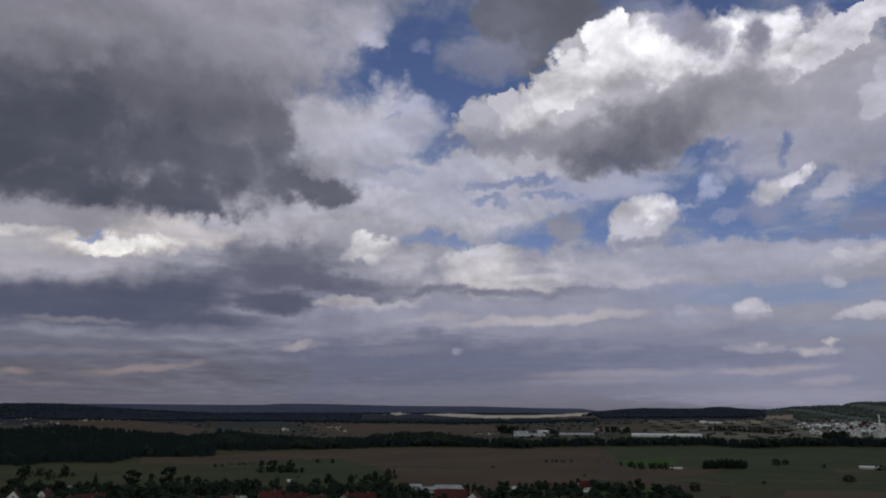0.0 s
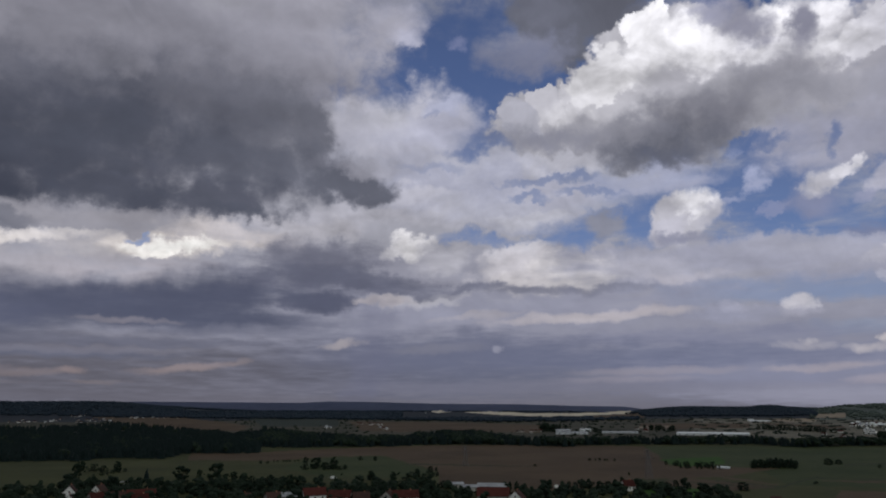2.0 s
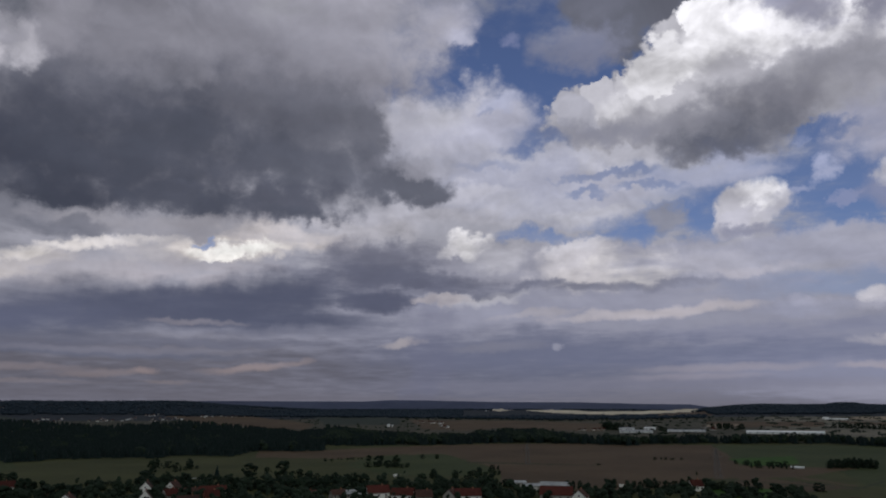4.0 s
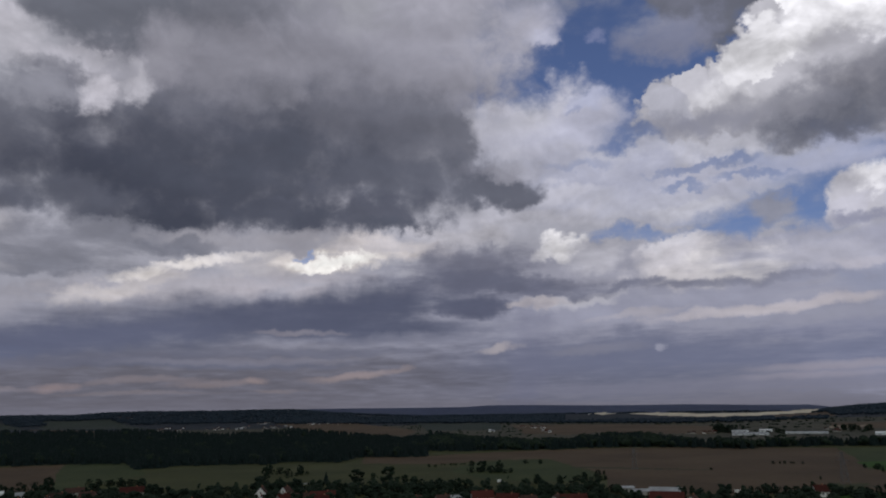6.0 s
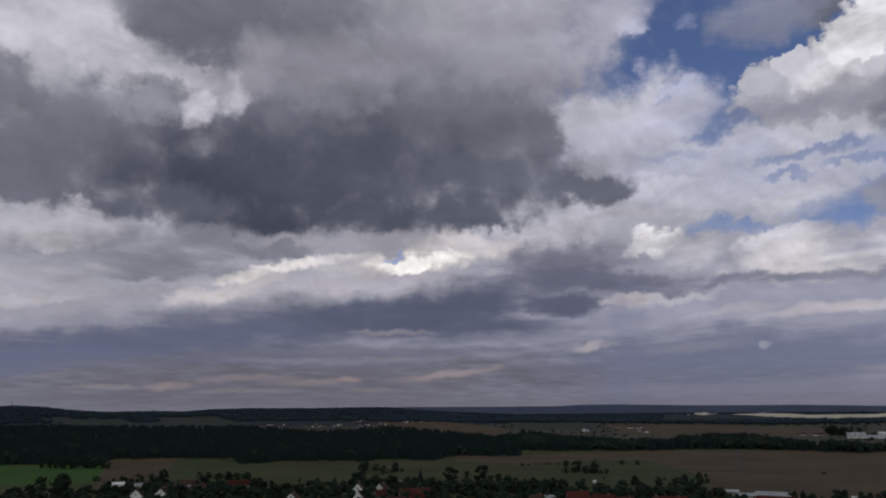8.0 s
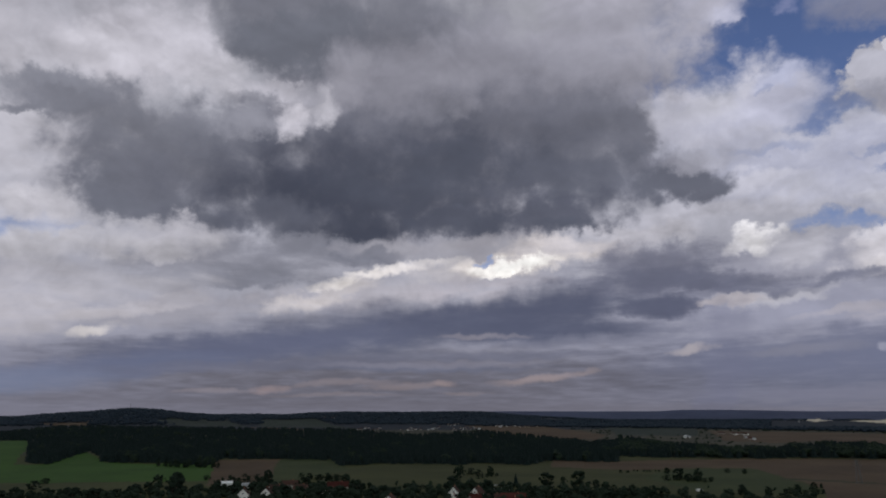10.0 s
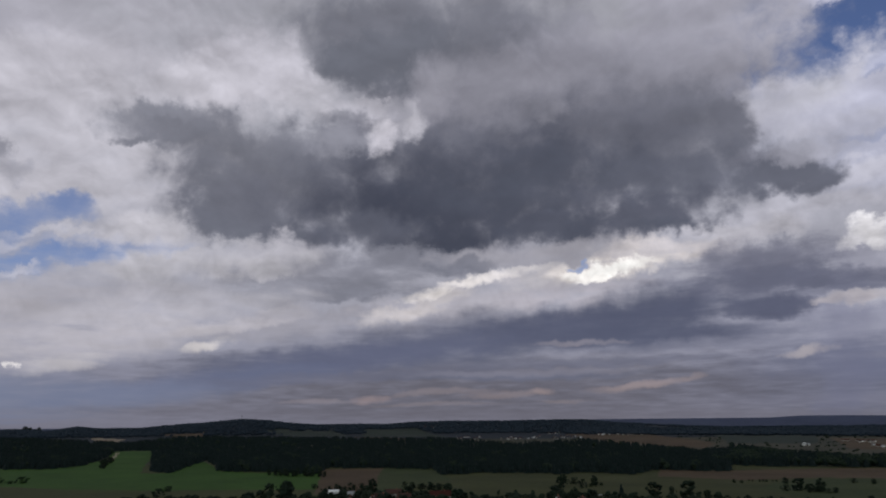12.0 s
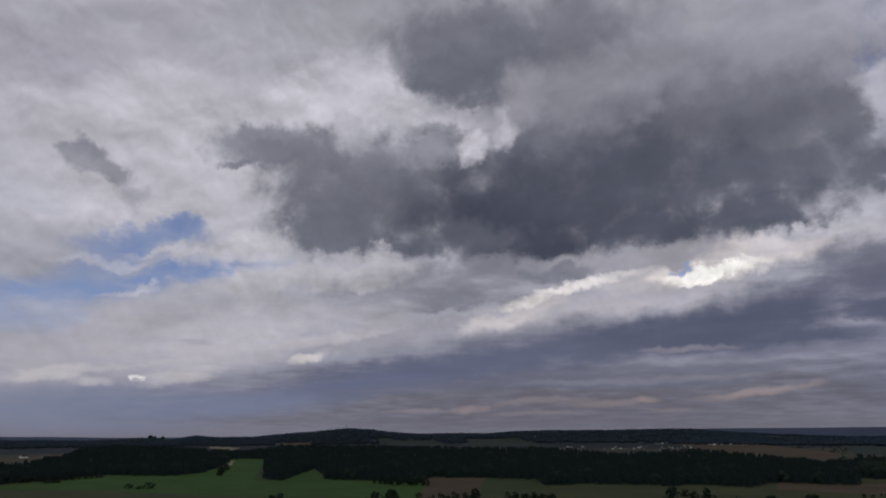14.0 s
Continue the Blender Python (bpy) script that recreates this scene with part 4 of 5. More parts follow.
    (-34.2, 1784), (-32.0, 1888), (-28.5, 2100), (-26.7, 1864), (-24.1, 1624), (-21.3, 1488), (-20.1, 1360),
    (-19.3, 1416), (-17.2, 1588), (-15.1, 1420), (-12.1, 1284), (-8.5, 1224), (-6.3, 1248), (-4.0, 1384),
    (-1.2, 1416), (0.6, 1252), (3.3, 1172), (5.2, 1152), (9.6, 1128), (19.9, 1048), (26.0, 1032), (27.2, 1136),
    (28.6, 1220), (29.6, 1120), (31.9, 1132),])


def wood_edges(az):
    near = np.interp(az, WOOD_NEAR[:, 0], WOOD_NEAR[:, 1])
    return near, np.maximum(np.interp(az, WOOD_DEEP[:, 0], WOOD_DEEP[:, 1]), near + 45)


near, deep = wood_edges(f_az)
cover[(f_r > near) & (f_r < deep) & (f_az > -86) & (f_az < 38)] = 2
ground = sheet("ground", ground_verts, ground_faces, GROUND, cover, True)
tagged(ground, "wide valley floor of meadows, brown stubble fields and pasture", "ground", kind="structure")

# ---------------------------------------------------------------- woods


def spruce_shape(seed):
    """Three ragged skirts of branches on a thin stem, one metre high."""
    g = np.random.default_rng(seed)
    vs, fs = [], []
    for z0, z1, w in ((.06, .55, .24), (.32, .80, .17), (.58, 1.0, .10)):
        k, base = 7, len(vs)
        for a in range(k):
            th = 2 * math.pi * (a + g.uniform(-.2, .2)) / k
            rr = w * g.uniform(.75, 1.2)
            vs.append((rr * math.cos(th), rr * math.sin(th), z0 + g.uniform(-.04, .04)))
        vs.append((g.uniform(-.01, .01), g.uniform(-.01, .01), z1))
        fs += [(base + a, base + (a + 1) % k, base + k) for a in range(k)]
    return np.array(vs), np.array(fs)


def crown_shape(seed):
    """A lumpy broadleaf crown of four joined lobes, one metre high."""
    g = np.random.default_rng(seed)
    vs, fs = [], []
    for lobe in range(4):
        bm = bmesh.new()
        bmesh.ops.create_icosphere(bm, subdivisions=1, radius=1)
        c = Vector((g.uniform(-.2, .2), g.uniform(-.2, .2), .45 + .16 * lobe * g.uniform(.5, 1.1)))
        s = g.uniform(.2, .34)
        base = len(vs)
        bm.verts.ensure_lookup_table()
        vs += [tuple(c + v.co * s * g.uniform(.75, 1.2)) for v in bm.verts]
        fs += [tuple(base + v.index for v in f.verts) for f in bm.faces]
        bm.free()
    return np.array(vs), np.array(fs)


def scatter(name, shapes, spots, heights, mat, label, category, wide=1.0):
    """Many trees joined into one mesh of a wood. spots: n x 2 (bearing, distance)."""
    vs, fs, base = [], [], 0
    pick = rng.integers(0, len(shapes), len(spots))
    z = terrain(spots[:, 0], spots[:, 1])
    for k, (sv, sf) in enumerate(shapes):
        m = pick == k
        n = int(m.sum())
        if not n:
            continue
        a = np.radians(spots[m, 0])
        th, h = rng.uniform(0, 6.28, n), heights[m]
        w = h * wide * rng.uniform(.8, 1.25, n)
        x = (sv[None, :, 0] * np.cos(th)[:, None] - sv[None, :, 1] * np.sin(th)[:, None]) * w[:, None] + (spots[m, 1] * np.sin(a))[:, None]
        y = (sv[None, :, 0] * np.sin(th)[:, None] + sv[None, :, 1] * np.cos(th)[:, None]) * w[:, None] + (spots[m, 1] * np.cos(a))[:, None]
        zz = sv[None, :, 2] * h[:, None] + z[m][:, None] - .3
        vs.append(np.stack([x, y, zz], -1).reshape(-1, 3))
        fs.append((sf[None] + (np.arange(n) * len(sv))[:, None, None] + base).reshape(-1, 3))
        base += n * len(sv)
    return tagged(sheet(name, np.concatenate(vs), np.concatenate(fs), [mat]), label, category, kind="stuff")


def spread(az0, az1, r0, r1, step):
    """Jittered spots, evenly thick over a sector of the plan."""
    n = int(radians(az1 - az0) * .5 * (r1 * r1 - r0 * r0) / step ** 2)
    return np.stack([rng.uniform(az0, az1, n), np.sqrt(rng.uniform(r0 * r0, r1 * r1, n))], -1)


SPRUCES = [spruce_shape(s) for s in range(5)]
CROWNS = [crown_shape(s) for s in range(5)]


def wood(name, az0, az1, label, leafy):
    pts = np.concatenate([spread(az0, az1, 850, 1500, 6.2), spread(az0, az1, 1500, 3100, 13)])
    near, deep = wood_edges(pts[:, 0])
    edge = 10 * np.sin(pts[:, 0] * 9) + 6 * np.sin(pts[:, 0] * 23)
    pts = pts[(pts[:, 1] > near + edge) & (pts[:, 1] < deep)]
    # the hinder rows of a deep wood are only seen from above: thin them out
    near, deep = wood_edges(pts[:, 0])
    pts = pts[rng.random(len(pts)) < np.clip(1.3 - (pts[:, 1] - near) / 900, .5, 1)]
    patch = np.sin(pts[:, 0] * 1.7 + 2) * np.sin(pts[:, 1] * .012 + pts[:, 0]) + rng.normal(0, .5, len(pts))
    broad = patch > leafy
    tall = 10.8 + 2.0 * rng.random(len(pts)) + 1.2 * np.sin(pts[:, 1] * .02 + pts[:, 0] * 2)
    tall = np.where(pts[:, 1] > 1500, tall * 1.15, tall)
    scatter(name, SPRUCES, pts[~broad], tall[~broad], NEEDLES, label, "forest", 1.6)
    scatter(name + "_leafy_edge", CROWNS, pts[broad], tall[broad] * .85, FOLIAGE, "dark green broadleaf trees mixed into the spruce wood", "forest", 1.2)


wood("spruce_wood", -84, -18, "dense dark spruce wood along the valley", 1.35)
wood("mixed_wood", -18, 36, "low dark strip of mixed woodland between the fields", .3)

# far woods: small clumps over the rising ground and on the hills


def clump_shape(seed):
    """Two joined low-poly lobes, one metre high."""
    g = np.random.default_rng(seed)
    bm = bmesh.new()
    bmesh.ops.create_icosphere(bm, subdivisions=1, radius=1)
    bm.verts.ensure_lookup_table()
    vs, fs = [], []
    for lobe in range(2):
        c, s = Vector((g.uniform(-.3, .3), g.uniform(-.3, .3), g.uniform(.35, .6))), g.uniform(.32, .45)
        base = len(vs)
        vs += [tuple(c + v.co * s * g.uniform(.8, 1.15)) for v in bm.verts]
        fs += [tuple(base + v.index for v in f.verts) for f in bm.faces]
    bm.free()
    return np.array(vs), np.array(fs)


CLUMPS = [clump_shape(s) for s in range(4)]


def cover_at(az, r):
    """True where no field lies."""
    ia = np.clip(np.searchsorted(az_steps, az, "right") - 1, 0, na - 1)
    ir = np.clip(np.searchsorted(r_steps, r, "right") - 1, 0, nr - 2)
    c = cover.reshape(nr - 1, na)[ir, ia]
    return (c == 14) | (c == 1) | (c == 12)


def far_wood(name, az0, az1, r0, r1, step, low, high, label, keep, mat=HAZEWOOD):
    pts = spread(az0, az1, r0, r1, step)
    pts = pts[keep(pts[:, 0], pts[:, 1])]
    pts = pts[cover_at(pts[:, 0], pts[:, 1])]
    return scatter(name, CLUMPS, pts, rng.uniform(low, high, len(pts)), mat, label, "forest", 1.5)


far_wood("hill_wood", -84, -24, 3050, 4060, 17, 8, 12, "dark wood over the distant hills, blue haze in its colour", lambda a, r: r > 0)
far_wood("hill_wood", 11, 24.4, 2650, 4060, 16, 8, 12, "dark wood over the distant hills, blue haze in its colour", lambda a, r: r > 0)
far_wood("hillside_wood", 24, 36, 2500, 4060, 22, 6, 11, "wood over the hillside above the town, sunlit grey-green in its colour", lambda a, r: np.sin(a * 1.3 + r * .006) > -.5, SUNHILL)
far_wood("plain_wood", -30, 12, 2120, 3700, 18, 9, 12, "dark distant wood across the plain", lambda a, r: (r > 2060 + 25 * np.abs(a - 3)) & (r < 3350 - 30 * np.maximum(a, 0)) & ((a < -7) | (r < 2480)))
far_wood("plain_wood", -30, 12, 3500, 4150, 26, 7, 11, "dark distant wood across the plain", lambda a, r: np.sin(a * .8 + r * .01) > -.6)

# copses and hedgerows dotted over the middle distance
pts = spread(-30, 17, 1230, 2450, 15)
lumpy = np.sin(pts[:, 0] * 2.1 + pts[:, 1] * .013) * np.sin(pts[:, 0] * 5.3 - pts[:, 1] * .021) + .6 * np.sin(pts[:, 1] * .034)
pts = pts[(lumpy + rng.normal(0, .25, len(pts)) > .74)]
pts = pts[cover_at(pts[:, 0], pts[:, 1])]
scatter("copses", CLUMPS, pts, rng.uniform(2.5, 5.5, len(pts)), FOLIAGE, "dark copses and hedgerows over the middle distance", "forest", 1.5)
pts = spread(16, 35, 1280, 2450, 9)
rows_at = np.sin(pts[:, 1] * .032 + 2 * np.sin(pts[:, 0] * 1.1)) + .5 * np.sin(pts[:, 0] * 4.3 + pts[:, 1] * .01)
pts = pts[rows_at + rng.normal(0, .2, len(pts)) > .95]
scatter("garden_trees", CLUMPS, pts, rng.uniform(2, 5, len(pts)), HAZEGREEN, "garden trees and hedges round the town in haze-tinted green", "forest", 1.4)

# garden shrubs and fruit trees round the village, too many to count
pts = spread(-66, 19, 462, 660, 3.6)
belt = np.interp(pts[:, 0], [-66, -58, -50, -44, -36, -30, -24, -16, -8, 0, 8, 19], [640, 640, 640, 690, 610, 640, 610, 590, 590, 510, 545, 540])
lumpy = np.sin(pts[:, 0] * 2.9 + pts[:, 1] * .031) * np.sin(pts[:, 0] * 1.3 - pts[:, 1] * .047) + .5 * np.sin(pts[:, 0] * 7.1 + pts[:, 1] * .09)
pts = pts[lumpy + rng.normal(0, .25, len(pts)) > .58 + np.clip((pts[:, 1] - belt) / 60, -.5, 3)]
scatter("garden_shrubs", CROWNS, pts, rng.uniform(2.2, 6.0, len(pts)) * rng.uniform(.7, 1.2, len(pts)), FOLIAGE, "dark green garden shrubs and fruit trees round the village", "shrubs", 1.3)

# ---------------------------------------------------------------- trees


def leafy_crown(seed, lumps=40, leaves=260, slim=1.0):
    """A crown of small uneven clumps with loose leaf sprays round them and gaps between; unit height, from .16 up."""
    g = np.random.default_rng(seed)
    vs, fs = [], []
    bm = bmesh.new()
    bmesh.ops.create_icosphere(bm, subdivisions=1, radius=1)
    bm.verts.ensure_lookup_table()
    ball = [v.co.copy() for v in bm.verts]
    tris = [tuple(v.index for v in f.verts) for f in bm.faces]
    bm.free()
    centres = []
    for k in range(lumps):
        th, up = g.uniform(0, 6.28), g.uniform(.08, .88) ** 1.15
        wide = .30 * slim * math.sqrt(max(.06, 1 - ((up - .36) / .54) ** 2)) * (1 + .28 * math.sin(2 * th + seed) + .18 * math.sin(3 * th + 5 * up))
        rad = wide * math.sqrt(g.uniform(.1, 1))
        c = Vector((rad * math.cos(th), rad * math.sin(th), up))
        s = g.uniform(.055, .125)
        centres.append((c, s))
        base = len(vs)
        vs += [tuple(c + p * s * g.uniform(.65, 1.3)) for p in ball]
        fs += [tuple(base + q for q in t) for t in tris]
    for k in range(leaves):
        c, s = centres[g.integers(0, lumps)]
        d = Vector(g.normal(0, 1, 3)).normalized()
        p = c + d * s * g.uniform(.95, 1.5)
        u = d.orthogonal().normalized() * g.uniform(.012, .03)
        w = Vector(g.normal(0, 1, 3)).normalized() * g.uniform(.012, .03)
        base = len(vs)
        vs += [tuple(p - u), tuple(p + w), tuple(p + u)]
        fs.append((base, base + 1, base + 2))
    return vs, fs


def tree_model(name, seed, label, slim=1.0, conifer=False):
    root = new(name)
    tagged(root, label, "tree", "trees of the valley")
    g = np.random.default_rng(seed)
    bm = bmesh.new()
    bmesh.ops.create_cone(bm, segments=7, radius1=.028, radius2=.012, depth=.5, matrix=Matrix.Translation((0, 0, .25)), cap_ends=True)
    if not conifer:
        for k in range(5):
            th, tip = g.uniform(0, 6.28), Vector((0, 0, 0))
            a = Vector((0, 0, g.uniform(.2, .42)))
            tip = a + Vector((math.cos(th) * .2, math.sin(th) * .2, g.uniform(.15, .3)))
            m = Matrix.Translation((a + tip) / 2) @ (tip - a).to_track_quat("Z", "Y").to_matrix().to_4x4()
            bmesh.ops.create_cone(bm, segments=5, radius1=.012, radius2=.004, depth=(tip - a).length, matrix=m)
    part("trunk", bm, BARK, root)
    if conifer:
        vs, fs = [], []
        for k in range(9):
            z0, w = .10 + .09 * k, .21 * (1 - k / 9.6)
            base, n = len(vs), 9
            for a in range(n):
                th = 6.283 * (a + g.uniform(-.25, .25)) / n
                rr = w * g.uniform(.7, 1.25)
                vs.append((rr * math.cos(th), rr * math.sin(th), z0 + g.uniform(-.025, .02)))
            vs.append((0, 0, min(1.0, z0 + .22)))
            fs += [(base + a, base + (a + 1) % n, base + n) for a in range(n)]
        mat = NEEDLES
    else:
        vs, fs = leafy_crown(seed, slim=slim)
        mat = FOLIAGE
    crown = sheet("crown", vs, fs, [mat])
    crown.parent = root
    return root


TREES = [
    tree_model("broadleaf_tree", 1, "round dark green broadleaf tree standing in the fields"),
    tree_model("broadleaf_tree", 2, "spreading dark green broadleaf tree with an uneven crown", 1.15),
    tree_model("broadleaf_tree", 3, "slender dark green broadleaf tree by the village", .7),
    tree_model("conifer", 4, "pointed dark spruce standing by the village", conifer=True),
    tree_model("bush", 5, "low spreading dark green bush on the grass", 1.5),
]
tree_used = [False] * len(TREES)


def tree(kind, az, r, high, wide):
    """kind: 0 round, 1 spreading, 2 slender, 3 spruce, 4 bush; wide: how much broader than the model."""
    m = Matrix.Translation(place(az, r, -.15)) @ Matrix.Rotation(rng.uniform(0, 6.28), 4, "Z")
    ob = TREES[kind]
    if tree_used[kind]:
        ob = copy_thing(ob, m)
    else:
        tree_used[kind] = True
        ob.matrix_basis = m
    ob.scale = (high * wide, high * wide, high)


def hedge(az0, r0, az1, r1, count, low, high, kind=4):
    """A ragged row of bushes or small trees."""
    for k in range(count):
        f = (k + rng.uniform(.1, .9)) / count
        tree(kind if rng.random() < .75 else 0, az0 + (az1 - az0) * f, r0 + (r1 - r0) * f + rng.normal(0, 4), rng.uniform(low, high), rng.uniform(.9, 1.3))


tree(0, -30.53, 752, 12.5, 1.12)
tree(4, -29.67, 772, 7.7, 1.45)
tree(4, -29.05, 760, 6.9, 1.26)
tree(2, -28.15, 760, 11.4, 1.29)
tree(3, -26.10, 640, 11.7, 1.41)
tree(1, -23.59, 644, 13.9, 1.42)
tree(0, -22.38, 660, 8.2, 1.08)
tree(1, -21.17, 640, 16.0, 1.30)
tree(0, -19.90, 636, 7.9, 1.25)
tree(4, -19.01, 612, 6.1, 1.30)
tree(0, -17.16, 584, 9.2, 1.05)
tree(0, -15.69, 544, 12.7, 0.89)
tree(1, -14.98, 548, 11.0, 1.18)
tree(0, -14.50, 804, 7.3, 1.25)
tree(1, -13.67, 744, 11.7, 1.49)
tree(2, -12.29, 724, 13.8, 1.01)
tree(4, -12.94, 720, 7.8, 1.47)
tree(4, -11.42, 720, 4.8, 1.30)
tree(4, -10.22, 832, 5.5, 1.09)
tree(2, -9.07, 828, 6.2, 1.39)
tree(0, -9.38, 608, 8.6, 1.32)
tree(2, -7.62, 604, 8.5, 1.37)
tree(4, -6.64, 584, 5.3, 1.74)
tree(0, -5.71, 636, 7.4, 1.34)
tree(4, -4.64, 676, 6.2, 1.11)
tree(2, -4.14, 688, 4.6, 1.34)
tree(1, -5.30, 552, 9.2, 1.41)
tree(0, -8.39, 504, 10.9, 1.06)
tree(0, -4.40, 492, 11.5, 0.98)
tree(2, 1.71, 544, 5.9, 1.10)
tree(2, 2.25, 536, 7.1, 1.00)
tree(0, 2.87, 524, 6.6, 1.08)
tree(1, 4.47, 480, 11.2, 1.16)
tree(0, 5.67, 488, 9.0, 1.14)
tree(2, 9.88, 540, 9.4, 0.85)
tree(0, 13.73, 512, 8.5, 0.94)
tree(1, 16.36, 516, 9.9, 1.42)
tree(0, 17.50, 544, 6.3, 1.16)
tree(4, 19.05, 560, 6.5, 1.61)
tree(0, 17.89, 532, 6.2, 1.07)
tree(1, 14.77, 500, 9.2, 0.99)
tree(4, 3.73, 740, 2.5, 1.52)
tree(2, 10.94, 656, 3.3, 1.19)
tree(4, -17.96, 808, 4.0, 1.16)
tree(4, -17.43, 808, 3.4, 1.22)
tree(4, -31.13, 672, 7.8, 1.37)
tree(0, -29.72, 592, 11.8, 1.15)
tree(0, -28.34, 576, 12.5, 1.15)
tree(4, -27.32, 608, 6.1, 1.30)
tree(4, 24.81, 820, 7.5, 1.42)
tree(4, 25.41, 832, 5.5, 1.74)
tree(4, 27.84, 800, 4.0, 1.01)
tree(4, 29.26, 668, 5.6, 2.09)
tree(4, 31.21, 792, 5.9, 1.74)
tree(4, 23.85, 624, 2.6, 1.74)
tree(1, -2.16, 484, 8.1, 1.30)
tree(0, -9.70, 500, 8.3, 1.12)
tree(1, -18.95, 528, 9.7, 1.28)
tree(0, -17.73, 524, 10.5, 1.04)
tree(0, -20.93, 536, 8.9, 1.12)
tree(1, -22.09, 536, 9.8, 1.28)
tree(0, -23.06, 552, 8.3, 1.11)
hedge(7.78, 820, 10.08, 824, 6, 2.4, 3.7)
hedge(-17.07, 836, -14.97, 832, 7, 2.1, 3.5)
hedge(6.14, 544, 11.63, 556, 12, 5.0, 7.7)
hedge(11.84, 548, 15.46, 568, 9, 4.6, 6.9)
hedge(13.67, 772, 17.23, 752, 9, 3.8, 6.3)
hedge(14.51, 740, 17.63, 740, 8, 2.5, 4.3)
hedge(19.67, 760, 22.89, 768, 14, 7.6, 10.1, 0)
hedge(19.88, 772, 22.75, 792, 8, 7.8, 10.4, 2)
hedge(-14.94, 728, -11.07, 712, 7, 3.6, 7.2)
hedge(-6.64, 624, -3.96, 636, 8, 3.7, 6.8)
hedge(-20.99, 604, -16.13, 580, 9, 4.9, 8.3)
hedge(-25.87, 584, -21.35, 572, 8, 4.8, 8.6)
hedge(28.01, 1240, 29.58, 1236, 10, 13.3, 18.5, 0)
hedge(28.20, 1300, 29.46, 1304, 6, 14.0, 19.4, 0)
hedge(4.25, 1552, 5.39, 1496, 7, 12.6, 18.9, 0)
hedge(4.48, 1668, 6.30, 1600, 6, 10.8, 16.2, 0)
hedge(8.54, 1488, 8.99, 1444, 3, 9.7, 13.4, 0)
hedge(12.32, 1584, 14.48, 1528, 8, 9.0, 14.2, 0)
hedge(20.32, 1640, 25.72, 1500, 16, 7.8, 13.0)
hedge(20.64, 1200, 26.00, 1192, 14, 5.0, 8.9)
hedge(-29.82, 700, -27.44, 760, 6, 3.0, 6.0)
hedge(-24.75, 560, -16.09, 524, 14, 6.3, 9.9, 0)
hedge(-15.67, 508, -3.95, 484, 15, 5.8, 8.6, 0)
hedge(-3.95, 484, 7.66, 492, 13, 5.3, 8.1, 0)
hedge(-31.70, 592, -24.75, 556, 10, 6.7, 10.5, 0)
hedge(-10.15, 548, -3.06, 536, 9, 4.5, 7.2, 0)
hedge(-20.96, 572, -16.12, 560, 8, 4.2, 7.0)
hedge(26.50, 1772, 29.69, 1696, 14, 4.3, 6.5, 0)
hedge(28.61, 1516, 31.94, 1492, 12, 3.7, 6.2, 0)
hedge(26.92, 2210, 31.79, 2220, 14, 5.5, 7.3, 0)
hedge(29.70, 1724, 31.98, 1680, 8, 4.2, 5.6, 0)
hedge(-70.80, 3740, -69.62, 4490, 5, 23.9, 34.1, 2)
tree(0, -53.47, 676, 12.4, 1.36)
tree(1, -52.22, 612, 19.3, 1.14)
tree(2, -45.55, 684, 14.8, 0.82)
tree(4, -47.36, 768, 3.8, 1.74)
tree(4, -46.42, 752, 4.4, 1.49)
tree(0, -42.71, 644, 9.6, 1.39)
tree(0, -41.07, 700, 8.7, 1.17)
tree(4, -40.42, 696, 7.5, 1.07)
tree(1, -39.58, 648, 11.9, 1.19)
tree(1, -38.72, 584, 12.6, 1.25)
tree(1, -37.37, 532, 11.5, 1.34)
tree(0, -35.77, 536, 10.7, 1.35)
tree(0, -34.87, 600, 7.5, 1.25)
tree(4, -33.92, 588, 6.9, 1.12)
tree(1, -36.76, 560, 10.3, 1.28)
tree(0, -49.40, 608, 12.1, 1.15)
tree(1, -48.13, 584, 11.7, 1.36)
tree(0, -46.66, 576, 12.5, 1.15)
tree(1, -44.20, 556, 12.0, 1.25)
tree(0, -43.04, 556, 10.2, 1.25)
tree(1, -41.45, 544, 11.8, 1.25)
tree(1, -39.92, 536, 12.5, 1.16)
tree(0, -32.90, 520, 7.8, 1.39)
tree(0, -32.27, 568, 6.6, 1.34)
tree(0, -29.98, 520, 9.5, 1.14)
tree(2, -28.08, 524, 8.7, 1.25)
tree(0, -25.18, 504, 7.6, 1.39)
tree(4, -24.28, 528, 6.2, 1.49)
tree(4, -22.71, 536, 6.3, 1.49)
hedge(-43.16, 736, -39.73, 692, 9, 3.5, 7.1)
hedge(-49.13, 708, -45.62, 664, 9, 5.7, 9.1, 0)
hedge(-33.59, 624, -30.53, 632, 6, 3.1, 5.7)
hedge(-49.74, 596, -39.02, 532, 14, 6.5, 10.3, 0)
hedge(-38.20, 528, -32.25, 512, 7, 6.0, 9.5, 0)
tree(1, -52.45, 580, 18.3, 0.86)
tree(0, -54.12, 628, 10.4, 1.38)
tree(1, -55.19, 616, 10.3, 1.52)
tree(4, -61.57, 708, 8.2, 1.49)
tree(4, -60.87, 764, 5.7, 1.74)
tree(0, -62.60, 636, 9.5, 1.67)
tree(1, -63.65, 624, 9.3, 1.81)
tree(1, -60.59, 624, 9.3, 1.81)
tree(1, -59.08, 608, 10.1, 1.74)
tree(1, -57.54, 600, 9.0, 1.81)
tree(4, -56.18, 612, 7.1, 1.49)
tree(2, -45.79, 692, 12.7, 0.97)
tree(4, -50.11, 744, 4.9, 1.74)
tree(0, -51.29, 576, 7.7, 1.09)
